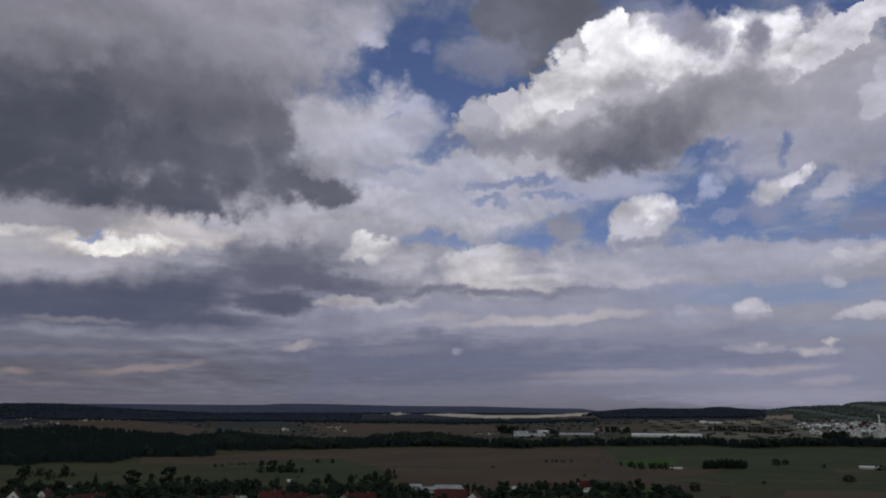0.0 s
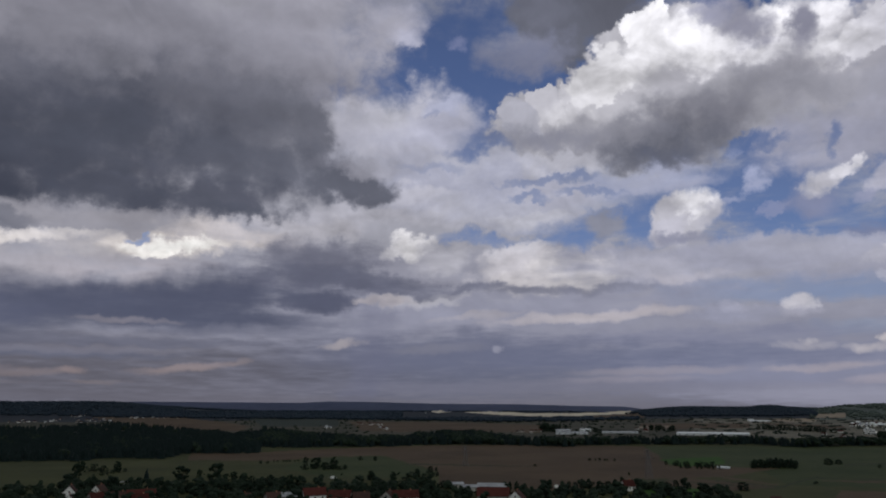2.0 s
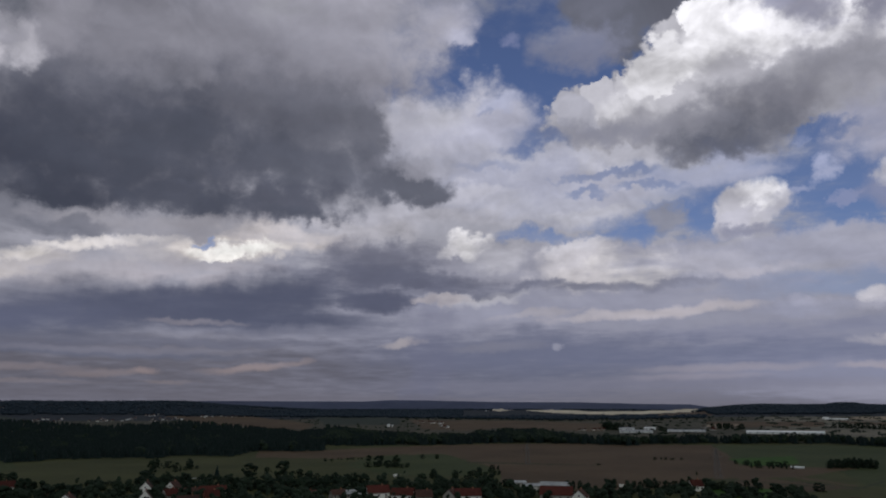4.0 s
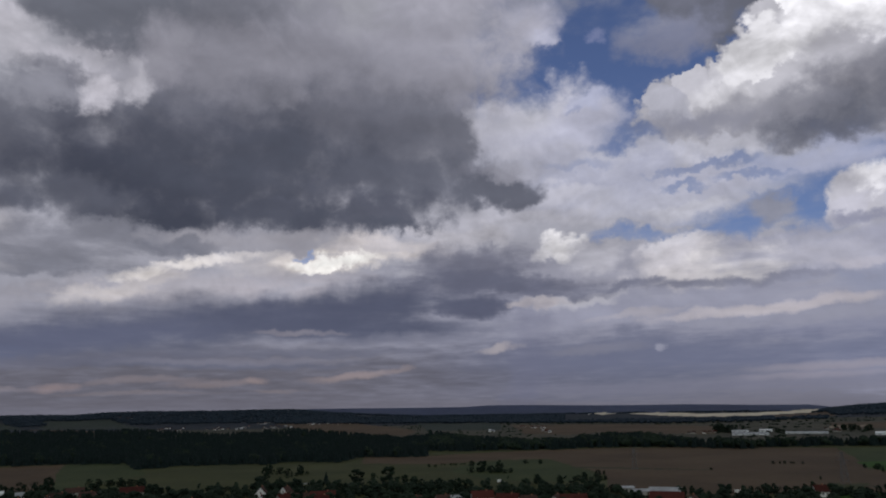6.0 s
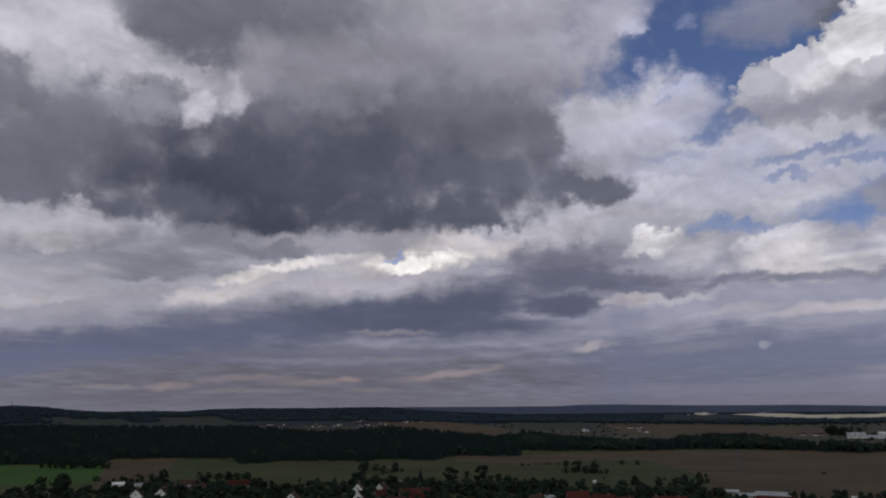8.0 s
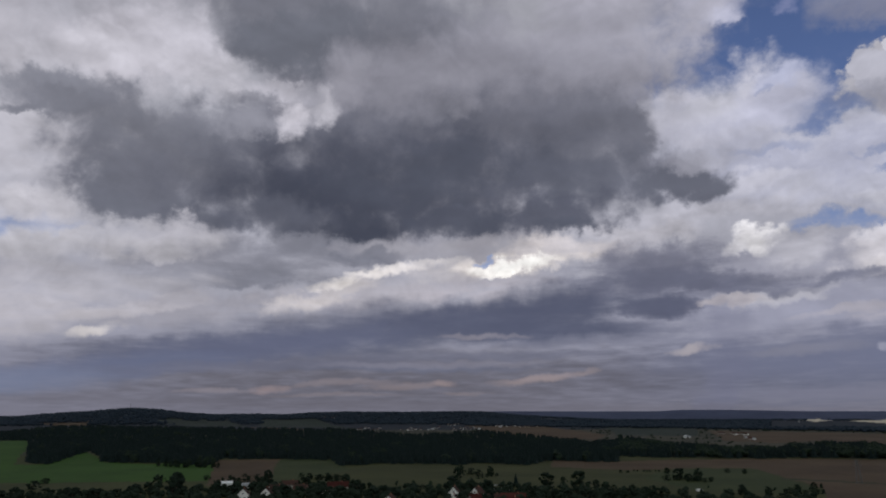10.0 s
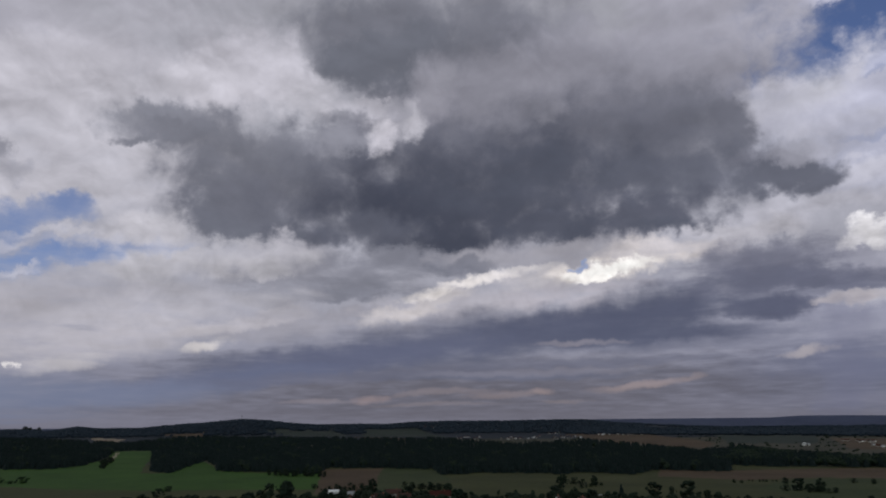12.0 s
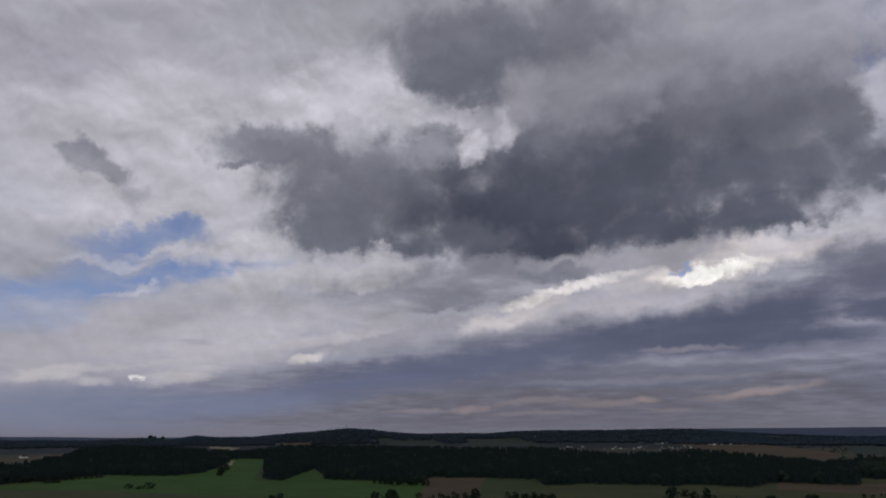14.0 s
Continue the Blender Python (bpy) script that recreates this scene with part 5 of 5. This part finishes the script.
tree(4, -50.50, 652, 5.4, 1.22)
hedge(-64.00, 628, -56.96, 604, 10, 6.1, 9.2, 0)
tree(4, -71.69, 988, 6.6, 1.74)
tree(4, -70.31, 976, 8.1, 1.91)
tree(4, -71.00, 972, 4.0, 2.43)
tree(4, -73.63, 1212, 9.0, 1.16)
tree(4, -76.45, 1132, 5.6, 2.61)
tree(4, -76.97, 1128, 4.7, 2.78)
tree(2, -45.73, 712, 11.8, 0.89)
tree(1, -30.80, 696, 15.0, 0.67)
hedge(-65.45, 1180, -64.86, 1360, 6, 8.4, 14.7, 0)
hedge(-77.84, 1160, -73.81, 1204, 12, 4.9, 8.8)
hedge(-79.82, 1148, -77.50, 1168, 6, 5.8, 10.5)
hedge(-53.78, 964, -49.31, 908, 12, 7.0, 10.9, 0)

# ---------------------------------------------------------------- houses


def gable(bm, w, d, h, rise, over, thick):
    """A pitched roof of real thickness: ridge along x."""
    for side in (-1, 1):
        y0, y1 = side * (d / 2 + over), 0
        z0, z1 = h - over * rise / (d / 2), h + rise
        a = [bm.verts.new((x, y, z)) for x in (-w / 2 - over, w / 2 + over) for y, z in ((y0, z0), (y1, z1), (y1, z1 + thick), (y0, z0 + thick))]
        for f in ((0, 1, 2, 3), (7, 6, 5, 4), (0, 4, 5, 1), (3, 2, 6, 7), (0, 3, 7, 4), (1, 5, 6, 2)):
            bm.faces.new([a[i] for i in f])
    bmesh.ops.recalc_face_normals(bm, faces=bm.faces)


def walls(bm, w, d, h, rise):
    vs = []
    for x in (-w / 2, w / 2):
        vs.append([bm.verts.new((x, y, z)) for y, z in ((-d / 2, -.5), (d / 2, -.5), (d / 2, h), (0, h + rise), (-d / 2, h))])
    bm.faces.new(vs[0][::-1])
    bm.faces.new(vs[1])
    for k in range(5):
        bm.faces.new((vs[0][k], vs[0][(k + 1) % 5], vs[1][(k + 1) % 5], vs[1][k]))
    bmesh.ops.recalc_face_normals(bm, faces=bm.faces)


def house(az, r, turn, w, d, h, rise, wall_mat, roof_mat, label, name="house", windows=3, chimney=True):
    """A gabled house; turn: degrees of its ridge off the line of sight's right angle."""
    root = new(name)
    tagged(root, label, name.replace("_", " "))
    root.matrix_basis = Matrix.Translation(place(az, r)) @ Matrix.Rotation(radians(-az + turn), 4, "Z")
    bm = bmesh.new()
    walls(bm, w, d, h, rise)
    part("wall", bm, wall_mat, root)
    bm = bmesh.new()
    gable(bm, w, d, h, rise, .5, .22)
    roof = part("roof", bm, roof_mat, root)
    if chimney:
        part("chimney", boxed(w * .18, w * .18 + .7, -.35, .35, h + rise * .6, h + rise + 1.0), BRICKWORK, roof)
    for k in range(windows):
        x = -w / 2 + w * (k + .5) / windows
        pane = part("window", boxed(x - .55, x + .55, -d / 2 - .05, -d / 2 + .05, h * .38, h * .38 + 1.3), PANE, root)
        part("window_frame", boxed(x - .65, x + .65, -d / 2 - .09, -d / 2 - .052, h * .38 - .12, h * .38), WHITE, pane)
    for side in (-1, 1):
        part("window", boxed(side * w / 2 - .05, side * w / 2 + .05, -.5, .5, h + .1, h + 1.2), PANE, root)
    if h > 2.4 and windows:
        part("door", boxed(w * .30, w * .30 + 1.0, -d / 2 - .06, -d / 2 + .05, -.1, 2.0), TIMBER, root)
    return root


def hall(az, r, turn, w, d, h, wall_mat, roof_mat, label, bays=6):
    """A long low shed with a shallow roof and gates."""
    root = new("warehouse")
    tagged(root, label, "warehouse")
    root.matrix_basis = Matrix.Translation(place(az, r)) @ Matrix.Rotation(radians(-az + turn), 4, "Z")
    bm = bmesh.new()
    walls(bm, w, d, h, d * .06)
    part("wall", bm, wall_mat, root)
    bm = bmesh.new()
    gable(bm, w, d, h, d * .06, .4, .3)
    part("roof", bm, roof_mat, root)
    for k in range(bays):
        x = -w / 2 + w * (k + .5) / bays
        part("gate", boxed(x - w / bays * .10, x + w / bays * .10, -d / 2 - .12, -d / 2 + .05, 0, h * .62), STEEL, root)
    return root


def block(az, r, turn, w, d, floors, label):
    """A flat-roofed block of flats of prefabricated panels."""
    root = new("apartment_block")
    tagged(root, label, "apartment block", "blocks of the town")
    root.matrix_basis = Matrix.Translation(place(az, r)) @ Matrix.Rotation(radians(-az + turn), 4, "Z")
    h = floors * 2.9
    part("wall", boxed(-w / 2, w / 2, -d / 2, d / 2, -1, h), PANEL, root)
    part("roof", boxed(-w / 2 - .2, w / 2 + .2, -d / 2 - .2, d / 2 + .2, h, h + .5), ROOF_GREY, root)
    part("lift_house", boxed(-2, 2, -2, 2, h + .5, h + 2.8), PANEL, root)
    n = max(3, int(w / 5))
    for f in range(floors):
        for k in range(n):
            x = -w / 2 + w * (k + .5) / n
            part("window", boxed(x - 1.2, x + 1.2, -d / 2 - .06, -d / 2 + .05, f * 2.9 + .9, f * 2.9 + 2.3), PANE, root)


house(-13.77, 484, 12, 14.4, 9.0, 4.2, 4.0, WHITE, ROOF_RED, "village house with pale walls and a red tiled roof")
house(-15.65, 488, 0, 9.7, 8.0, 3.2, 2.0, PLASTER, ROOF_GREY, "low pale house with a grey sheet roof")
house(-11.76, 472, -8, 14.1, 9.0, 3.8, 3.8, WHITE, ROOF_RED, "village house with pale walls and a red tiled roof")
house(-6.61, 468, 6, 16.3, 10.0, 3.6, 3.8, WHITE, ROOF_RED, "village house with pale walls and a red tiled roof")
house(-7.93, 468, 70, 9.3, 8.0, 3.6, 3.6, PLASTER, ROOF_BROWN, "white gabled village house with a brown roof")
house(0.39, 472, -4, 20.3, 14.0, 4.0, 4.5, PLASTER, ROOF_RED, "large farm barn with a red tiled roof", name="barn", windows=4, chimney=False)
house(0.31, 532, -6, 21.1, 12.0, 3.2, 1.8, PLASTER, ROOF_GREY, "long farm shed with a grey sheet roof", name="shed", windows=4, chimney=False)
house(-2.61, 548, 8, 10.9, 10.0, 3.2, 0.8, PLASTER, ROOF_GREY, "white farm shed with a pale flat roof", name="shed", windows=3, chimney=False)
house(-1.53, 528, 10, 12.2, 10.0, 3.0, 1.2, PLASTER, ROOF_GREY, "low farm shed with a grey sheet roof", name="shed", windows=3, chimney=False)
house(2.23, 460, 75, 8.4, 9.0, 4.0, 4.0, WHITE, ROOF_BROWN, "white gabled village house with a brown roof")
house(-10.11, 464, 5, 10.0, 9.0, 3.6, 3.6, PLASTER, ROOF_BROWN, "white gabled village house with a brown roof")
house(-26.35, 528, 4, 17.5, 9.0, 3.2, 3.0, PLASTER, ROOF_RED, "village house with pale walls and a red tiled roof")
house(-29.17, 552, 60, 8.2, 8.0, 4.0, 4.0, WHITE, ROOF_BROWN, "white gabled village house with a brown roof")
house(-31.00, 548, 80, 8.2, 8.0, 4.5, 4.5, WHITE, ROOF_BROWN, "white gabled village house with a brown roof")
house(-27.94, 532, 0, 15.0, 8.0, 2.8, 2.2, PLASTER, ROOF_BROWN, "long low house with a brown roof")
house(-19.31, 492, 0, 12.2, 8.0, 2.8, 2.4, PLASTER, ROOF_BROWN, "long low house with a brown roof")
house(-16.89, 488, 20, 9.7, 8.0, 3.0, 2.6, PLASTER, ROOF_BROWN, "white gabled village house with a brown roof")
house(10.80, 540, 25, 8.0, 8.0, 3.6, 3.6, WHITE, ROOF_RED, "village house with pale walls and a red tiled roof")
house(17.84, 748, 0, 11.0, 6.0, 1.0, 0.5, SHEET_METAL, SHEET_METAL, "low field shed with a pale metal roof", name="shed", windows=0, chimney=False)
house(30.66, 808, 0, 18.7, 8.0, 1.6, 0.8, SHEET_METAL, SHEET_METAL, "low field shed with a pale metal roof", name="shed", windows=0, chimney=False)
house(21.18, 492, 10, 4.9, 5.0, 3.0, 1.6, TIMBER, ROOF_BROWN, "small dark timber hut in the field", name="hut", windows=0, chimney=False)
house(-47.35, 560, 80, 6.5, 8.0, 4.2, 4.0, WHITE, ROOF_BROWN, "white gabled village house with a brown roof")
house(-45.64, 560, 75, 6.5, 8.0, 4.2, 4.0, WHITE, ROOF_BROWN, "white gabled village house with a brown roof")
house(-44.93, 604, 10, 11.0, 8.0, 3.2, 3.0, WHITE, ROOF_BROWN, "white gabled village house with a brown roof")
house(-43.96, 644, 0, 13.9, 9.0, 3.0, 3.0, PLASTER, ROOF_BROWN, "white gabled village house with a brown roof")
house(-43.08, 604, -10, 11.0, 9.0, 3.0, 3.0, PLASTER, ROOF_BROWN, "white gabled village house with a brown roof")
house(-40.22, 612, 3, 17.2, 10.0, 3.4, 3.6, PLASTER, ROOF_RED, "village house with pale walls and a red tiled roof")
house(-41.27, 568, 70, 6.6, 8.0, 3.6, 3.4, WHITE, ROOF_BROWN, "white gabled village house with a brown roof")
house(-48.82, 676, 6, 13.4, 7.0, 2.4, 1.4, SHEET_METAL, SHEET_METAL, "low glasshouse with a pale sheet roof", name="shed", windows=0, chimney=False)
house(-47.09, 644, 4, 9.6, 8.0, 2.8, 2.0, WHITE, ROOF_GREY, "low pale house with a grey sheet roof")
house(-36.10, 512, 70, 6.8, 8.0, 3.4, 3.2, WHITE, ROOF_BROWN, "white gabled village house with a brown roof")
house(-31.02, 488, 85, 5.3, 8.0, 4.6, 4.6, WHITE, ROOF_BROWN, "white gabled village house with a brown roof")
house(-29.36, 508, 30, 8.4, 8.0, 4.0, 3.6, PLASTER, ROOF_RED, "village house with pale walls and a red tiled roof")
house(-26.43, 496, 10, 9.0, 9.0, 3.4, 3.4, BRICKWORK, ROOF_RED, "brick village house with a red tiled roof")
house(-28.07, 484, 6, 12.8, 8.0, 2.8, 2.6, PLASTER, ROOF_BROWN, "long low house with a brown roof")
house(-79.19, 1212, 60, 10.0, 7.0, 3.4, 3.0, WHITE, ROOF_BROWN, "white gabled village house with a brown roof")
house(-78.59, 2140, 30, 15.9, 9.0, 4.0, 3.0, WHITE, ROOF_RED, "village house with pale walls and a red tiled roof")
house(-41.40, 3400, 20, 16.9, 9.0, 4.0, 3.4, WHITE, ROOF_BROWN, "white gabled village house with a brown roof")
house(-40.81, 3360, -20, 16.7, 9.0, 4.0, 3.4, WHITE, ROOF_BROWN, "white gabled village house with a brown roof")
hall(17.29, 1404, -4, 125, 32, 2.8, SHEET_METAL, SHEET_METAL, "long pale metal warehouse at the edge of the fields", 10)
hall(6.74, 1428, 0, 62, 36, 2.4, SHEET_METAL, ROOF_GREY, "wide grey warehouse among trees", 5)
hall(5.84, 1544, -5, 41, 24, 2.6, SHEET_METAL, ROOF_GREY, "wide grey warehouse among trees", 4)
hall(7.79, 1540, 5, 22, 20, 3.7, SHEET_METAL, SHEET_METAL, "long pale metal warehouse at the edge of the fields", 3)
hall(10.46, 1464, 0, 70, 24, 1.8, SHEET_METAL, ROOF_GREY, "long pale metal warehouse at the edge of the fields", 6)
hall(20.69, 2120, -5, 53, 20, 2.5, WHITE, SHEET_METAL, "white warehouse below the hill", 4)
hall(20.01, 2170, 0, 16, 16, 4.7, WHITE, SHEET_METAL, "white warehouse below the hill", 2)
hall(19.25, 1300, 0, 38, 16, 0.9, PLASTER, ROOF_GREY, "low pale farm hall in the fields", 3)
block(27.43, 1488, 20, 10, 10, 3, "pale concrete block of flats in the town")
block(27.75, 1468, -15, 9, 10, 2, "pale concrete block of flats in the town")
block(28.75, 1492, 10, 13, 10, 3, "pale concrete block of flats in the town")
block(29.64, 1440, -25, 10, 10, 3, "pale concrete block of flats in the town")
block(30.08, 1424, 15, 13, 10, 4, "pale concrete block of flats in the town")
block(31.24, 1448, 0, 10, 10, 3, "pale concrete block of flats in the town")
block(31.66, 1432, 20, 13, 10, 3, "pale concrete block of flats in the town")
block(30.63, 1596, -10, 13, 10, 3, "pale concrete block of flats in the town")
block(31.58, 1652, 8, 15, 10, 4, "pale concrete block of flats in the town")
block(30.16, 2080, 0, 22, 10, 2, "pale concrete block of flats in the town")
block(29.37, 1816, 10, 12, 10, 3, "pale concrete block of flats in the town")

# far villages and the lower town: small houses with pale walls, each of its own size and turn


def hamlet(az0, az1, r0, r1, count, seed, roofs, label, big=1.0, walls_of=None):
    g = np.random.default_rng(seed)
    for k in range(count):
        w = g.uniform(9, 15) * big
        house(az0 + (az1 - az0) * g.random(), r0 + (r1 - r0) * g.random(), g.uniform(-60, 60), w, w * .65, g.uniform(3.2, 5.5) * big, g.uniform(2.6, 3.6) * big,
              (walls_of or (PLASTER, PLASTER, WHITE))[g.integers(0, 3)], roofs[g.integers(0, len(roofs))], label, windows=2, chimney=False)


hamlet(26.4, 29.7, 1812, 2030, 40, 11, (ROOF_RED, ROOF_GREY, ROOF_BROWN, SHEET_METAL), "small pale town house with a tiled roof", 0.7, (PANEL, WHITE, WHITE))
hamlet(29.0, 31.9, 1572, 1996, 56, 12, (ROOF_RED, ROOF_GREY, ROOF_BROWN, SHEET_METAL), "small pale town house with a tiled roof", 0.78, (PANEL, WHITE, WHITE))
hamlet(30.7, 31.9, 1448, 1732, 10, 13, (ROOF_RED, ROOF_GREY), "small pale town house with a tiled roof", 0.6, (PANEL, WHITE, WHITE))
hamlet(28.4, 29.4, 2160, 2310, 4, 14, (ROOF_RED, ROOF_GREY), "small pale town house with a tiled roof", 0.6, (PANEL, WHITE, WHITE))
hamlet(24.6, 26.1, 1228, 1572, 8, 15, (ROOF_RED, ROOF_BROWN), "small pale town house with a tiled roof", 0.55, (PANEL, WHITE, WHITE))
hamlet(11.7, 13.0, 1504, 1640, 7, 16, (ROOF_RED, ROOF_BROWN), "small pale house of a distant village", 0.58)
hamlet(2.9, 7.0, 3110, 4320, 7, 17, (ROOF_RED, ROOF_BROWN), "small pale house of a distant village", 0.58)
hamlet(-10.5, -8.3, 1928, 2060, 8, 18, (ROOF_RED, ROOF_BROWN), "small pale house of a distant village", 0.58)
hamlet(-9.0, -8.1, 1636, 1732, 3, 19, (ROOF_RED, ROOF_GREY), "small pale house of a distant village", 0.58)
hamlet(-27.6, -23.3, 2740, 2950, 18, 20, (ROOF_RED, ROOF_BROWN, ROOF_GREY), "small pale house of a distant village", 0.58)
hamlet(-31.7, -30.6, 2970, 3100, 7, 21, (ROOF_RED, ROOF_BROWN), "small pale house of a distant village", 0.58)
hamlet(-5.8, -1.9, 3240, 4270, 5, 22, (SHEET_METAL, ROOF_GREY), "small pale house of a distant village", 0.58)
hamlet(-40.1, -36.0, 2270, 2650, 9, 23, (ROOF_RED, ROOF_BROWN), "small pale house of a distant village", 0.58)
hamlet(-35.5, -28.2, 2340, 2740, 24, 24, (ROOF_RED, ROOF_BROWN, ROOF_GREY), "small pale house of a distant village", 0.58)
hamlet(2.4, 5.2, 1480, 1552, 5, 25, (ROOF_RED, ROOF_BROWN), "small pale house of a distant village", 0.58)
hamlet(-13.2, -12.3, 1744, 1852, 3, 26, (SHEET_METAL, ROOF_GREY), "small pale house of a distant village", 0.58)

# ---------------------------------------------------------------- masts and lone things


def beam(bm, a, b, s):
    a, b = Vector(a), Vector(b)
    m = Matrix.Translation((a + b) / 2) @ (b - a).to_track_quat("Z", "Y").to_matrix().to_4x4()
    bmesh.ops.create_cone(bm, segments=4, radius1=s, radius2=s, depth=(b - a).length, matrix=m, cap_ends=True)


def pylon(az, r, turn, h):
    root = new("power_pylon")
    tagged(root, "grey steel lattice power pylon standing in the field", "pylon", "power line")
    root.matrix_basis = Matrix.Translation(place(az, r)) @ Matrix.Rotation(radians(-az + turn), 4, "Z")
    foot, neck = h * .11, h * .025
    for sx in (-1, 1):
        for sy in (-1, 1):
            bm = bmesh.new()
            beam(bm, (sx * foot, sy * foot, -.3), (sx * neck, sy * neck, h), .13)
            part("leg", bm, STEEL, root)
    for k in range(7):
        z0, z1 = h * k / 7, h * (k + 1) / 7
        w0, w1 = foot + (neck - foot) * k / 7, foot + (neck - foot) * (k + 1) / 7
        bm = bmesh.new()
        for sx, sy, tx, ty in ((-1, -1, 1, -1), (1, -1, 1, 1), (1, 1, -1, 1), (-1, 1, -1, -1)):
            beam(bm, (sx * w0, sy * w0, z0), (tx * w1, ty * w1, z1), .06)
            beam(bm, (tx * w0, ty * w0, z0), (sx * w1, sy * w1, z1), .06)
        part("bracing", bm, STEEL, root)
    for z, w in ((.74, .2), (.86, .16), (.97, .12)):
        bm = bmesh.new()
        beam(bm, (-w * h, 0, h * z), (w * h, 0, h * z), .1)
        beam(bm, (-w * h, 0, h * z), (0, 0, h * z + .9), .06)
        beam(bm, (w * h, 0, h * z), (0, 0, h * z + .9), .06)
        arm = part("crossarm", bm, STEEL, root)
        for s in (-1, 1):
            bm = bmesh.new()
            beam(bm, (s * w * h * .95, 0, h * z - 1.2), (s * w * h * .95, 0, h * z), .09)
            part("insulator", bm, PANE, arm)


def smokestack(az, r, h):
    root = new("factory_chimney")
    tagged(root, "tall slim pale factory chimney in the town", "chimney")
    root.matrix_basis = Matrix.Translation(place(az, r))
    bm = bmesh.new()
    bmesh.ops.create_cone(bm, segments=14, radius1=2.2, radius2=1.3, depth=h, matrix=Matrix.Translation((0, 0, h / 2)), cap_ends=True)
    part("shaft", bm, PANEL, root)
    for z in (.7, .96):
        bm = bmesh.new()
        bmesh.ops.create_cone(bm, segments=14, radius1=2.1 - z * .5, radius2=2.1 - z * .5, depth=1.0, matrix=Matrix.Translation((0, 0, h * z)), cap_ends=True)
        part("ring", bm, BRICKWORK, root)


def mast(az, r, h):
    root = new("hilltop_mast")
    tagged(root, "thin steel mast on the wooded hilltop", "mast")
    root.matrix_basis = Matrix.Translation(place(az, r))
    bm = bmesh.new()
    bmesh.ops.create_cone(bm, segments=6, radius1=1.6, radius2=.7, depth=h, matrix=Matrix.Translation((0, 0, h / 2)), cap_ends=True)
    part("tube", bm, STEEL, root)
    part("platform", boxed(-2.2, 2.2, -2.2, 2.2, h * .7, h * .76), STEEL, root)


def poly_tunnel(az, r, turn, length):
    """A pale garden row, given the made-up shape of a long low film hoop."""
    root = new("poly_tunnel")
    tagged(root, "pale garden row made as a long low film hoop", "greenhouse", "garden tunnels")
    root.matrix_basis = Matrix.Translation(place(az, r)) @ Matrix.Rotation(radians(-az + turn), 4, "Z")
    bm = bmesh.new()
    n = 8
    rows = [[bm.verts.new((x, -.8 * math.cos(math.pi * k / n), .7 * math.sin(math.pi * k / n))) for k in range(n + 1)] for x in np.linspace(-length / 2, length / 2, 8)]
    for a, b in zip(rows, rows[1:]):
        for k in range(n):
            bm.faces.new((a[k], a[k + 1], b[k + 1], b[k]))
    bm.faces.new(rows[0])
    bm.faces.new(rows[-1][::-1])
    bmesh.ops.recalc_face_normals(bm, faces=bm.faces)
    part("film", bm, ROOF_GREY, root)
    part("door", boxed(length / 2 - .02, length / 2 + .06, -.3, .3, 0, .6), TIMBER, root)


def tank(az, r, size):
    root = new("storage_tank")
    tagged(root, "round white storage tank between the houses", "tank")
    root.matrix_basis = Matrix.Translation(place(az, r))
    bm = bmesh.new()
    bmesh.ops.create_cone(bm, segments=20, radius1=size, radius2=size, depth=size * 1.6, matrix=Matrix.Translation((0, 0, size * .8)), cap_ends=True)
    part("shell", bm, WHITE, root)
    bm = bmesh.new()
    bmesh.ops.create_cone(bm, segments=20, radius1=size * 1.03, radius2=.2, depth=size * .5, matrix=Matrix.Translation((0, 0, size * 1.85)), cap_ends=True)
    part("lid", bm, SHEET_METAL, root)
    part("ladder", boxed(-.25, .25, -size - .25, -size - .02, 0, size * 1.6), STEEL, root)


def van(az, r, turn):
    root = new("parked_van")
    tagged(root, "white van parked on the grass by the hedge", "van")
    root.matrix_basis = Matrix.Translation(place(az, r)) @ Matrix.Rotation(radians(-az + turn), 4, "Z")
    bm = bmesh.new()
    prof = [(-2.5, .4), (2.5, .4), (2.5, 1.2), (1.7, 1.4), (1.2, 2.2), (-2.4, 2.25), (-2.5, 2.1)]
    a = [bm.verts.new((x, -.95, z)) for x, z in prof]
    b = [bm.verts.new((x, .95, z)) for x, z in prof]
    bm.faces.new(a)
    bm.faces.new(b[::-1])
    for k in range(len(prof)):
        bm.faces.new((a[k], a[(k + 1) % len(prof)], b[(k + 1) % len(prof)], b[k]))
    bmesh.ops.recalc_face_normals(bm, faces=bm.faces)
    part("body", bm, WHITE, root)
    part("side_window", boxed(.4, 1.2, -.97, -.94, 1.4, 2.0), PANE, root)
    for x in (-1.6, 1.6):
        for y in (-.9, .9):
            bm = bmesh.new()
            bmesh.ops.create_cone(bm, segments=14, radius1=.36, radius2=.36, depth=.24, matrix=Matrix.Translation((x, y, .36)) @ Matrix.Rotation(radians(90), 4, "X"), cap_ends=True)
            part("wheel", bm, PANE, root)


pylon(-1.80, 744, 10, 20.4946)
pylon(12.45, 628, 20, 23.3183)
smokestack(31.56, 1732, 31.8805)
mast(-55.9, 3990, 30)
poly_tunnel(-27.43, 652, 2, 20)
poly_tunnel(-27.34, 628, 4, 20)
poly_tunnel(-27.33, 616, 3, 16)
tank(-29.01, 524, 2.4)
van(5.47, 548, 10)
van(-12.30, 624, 30)
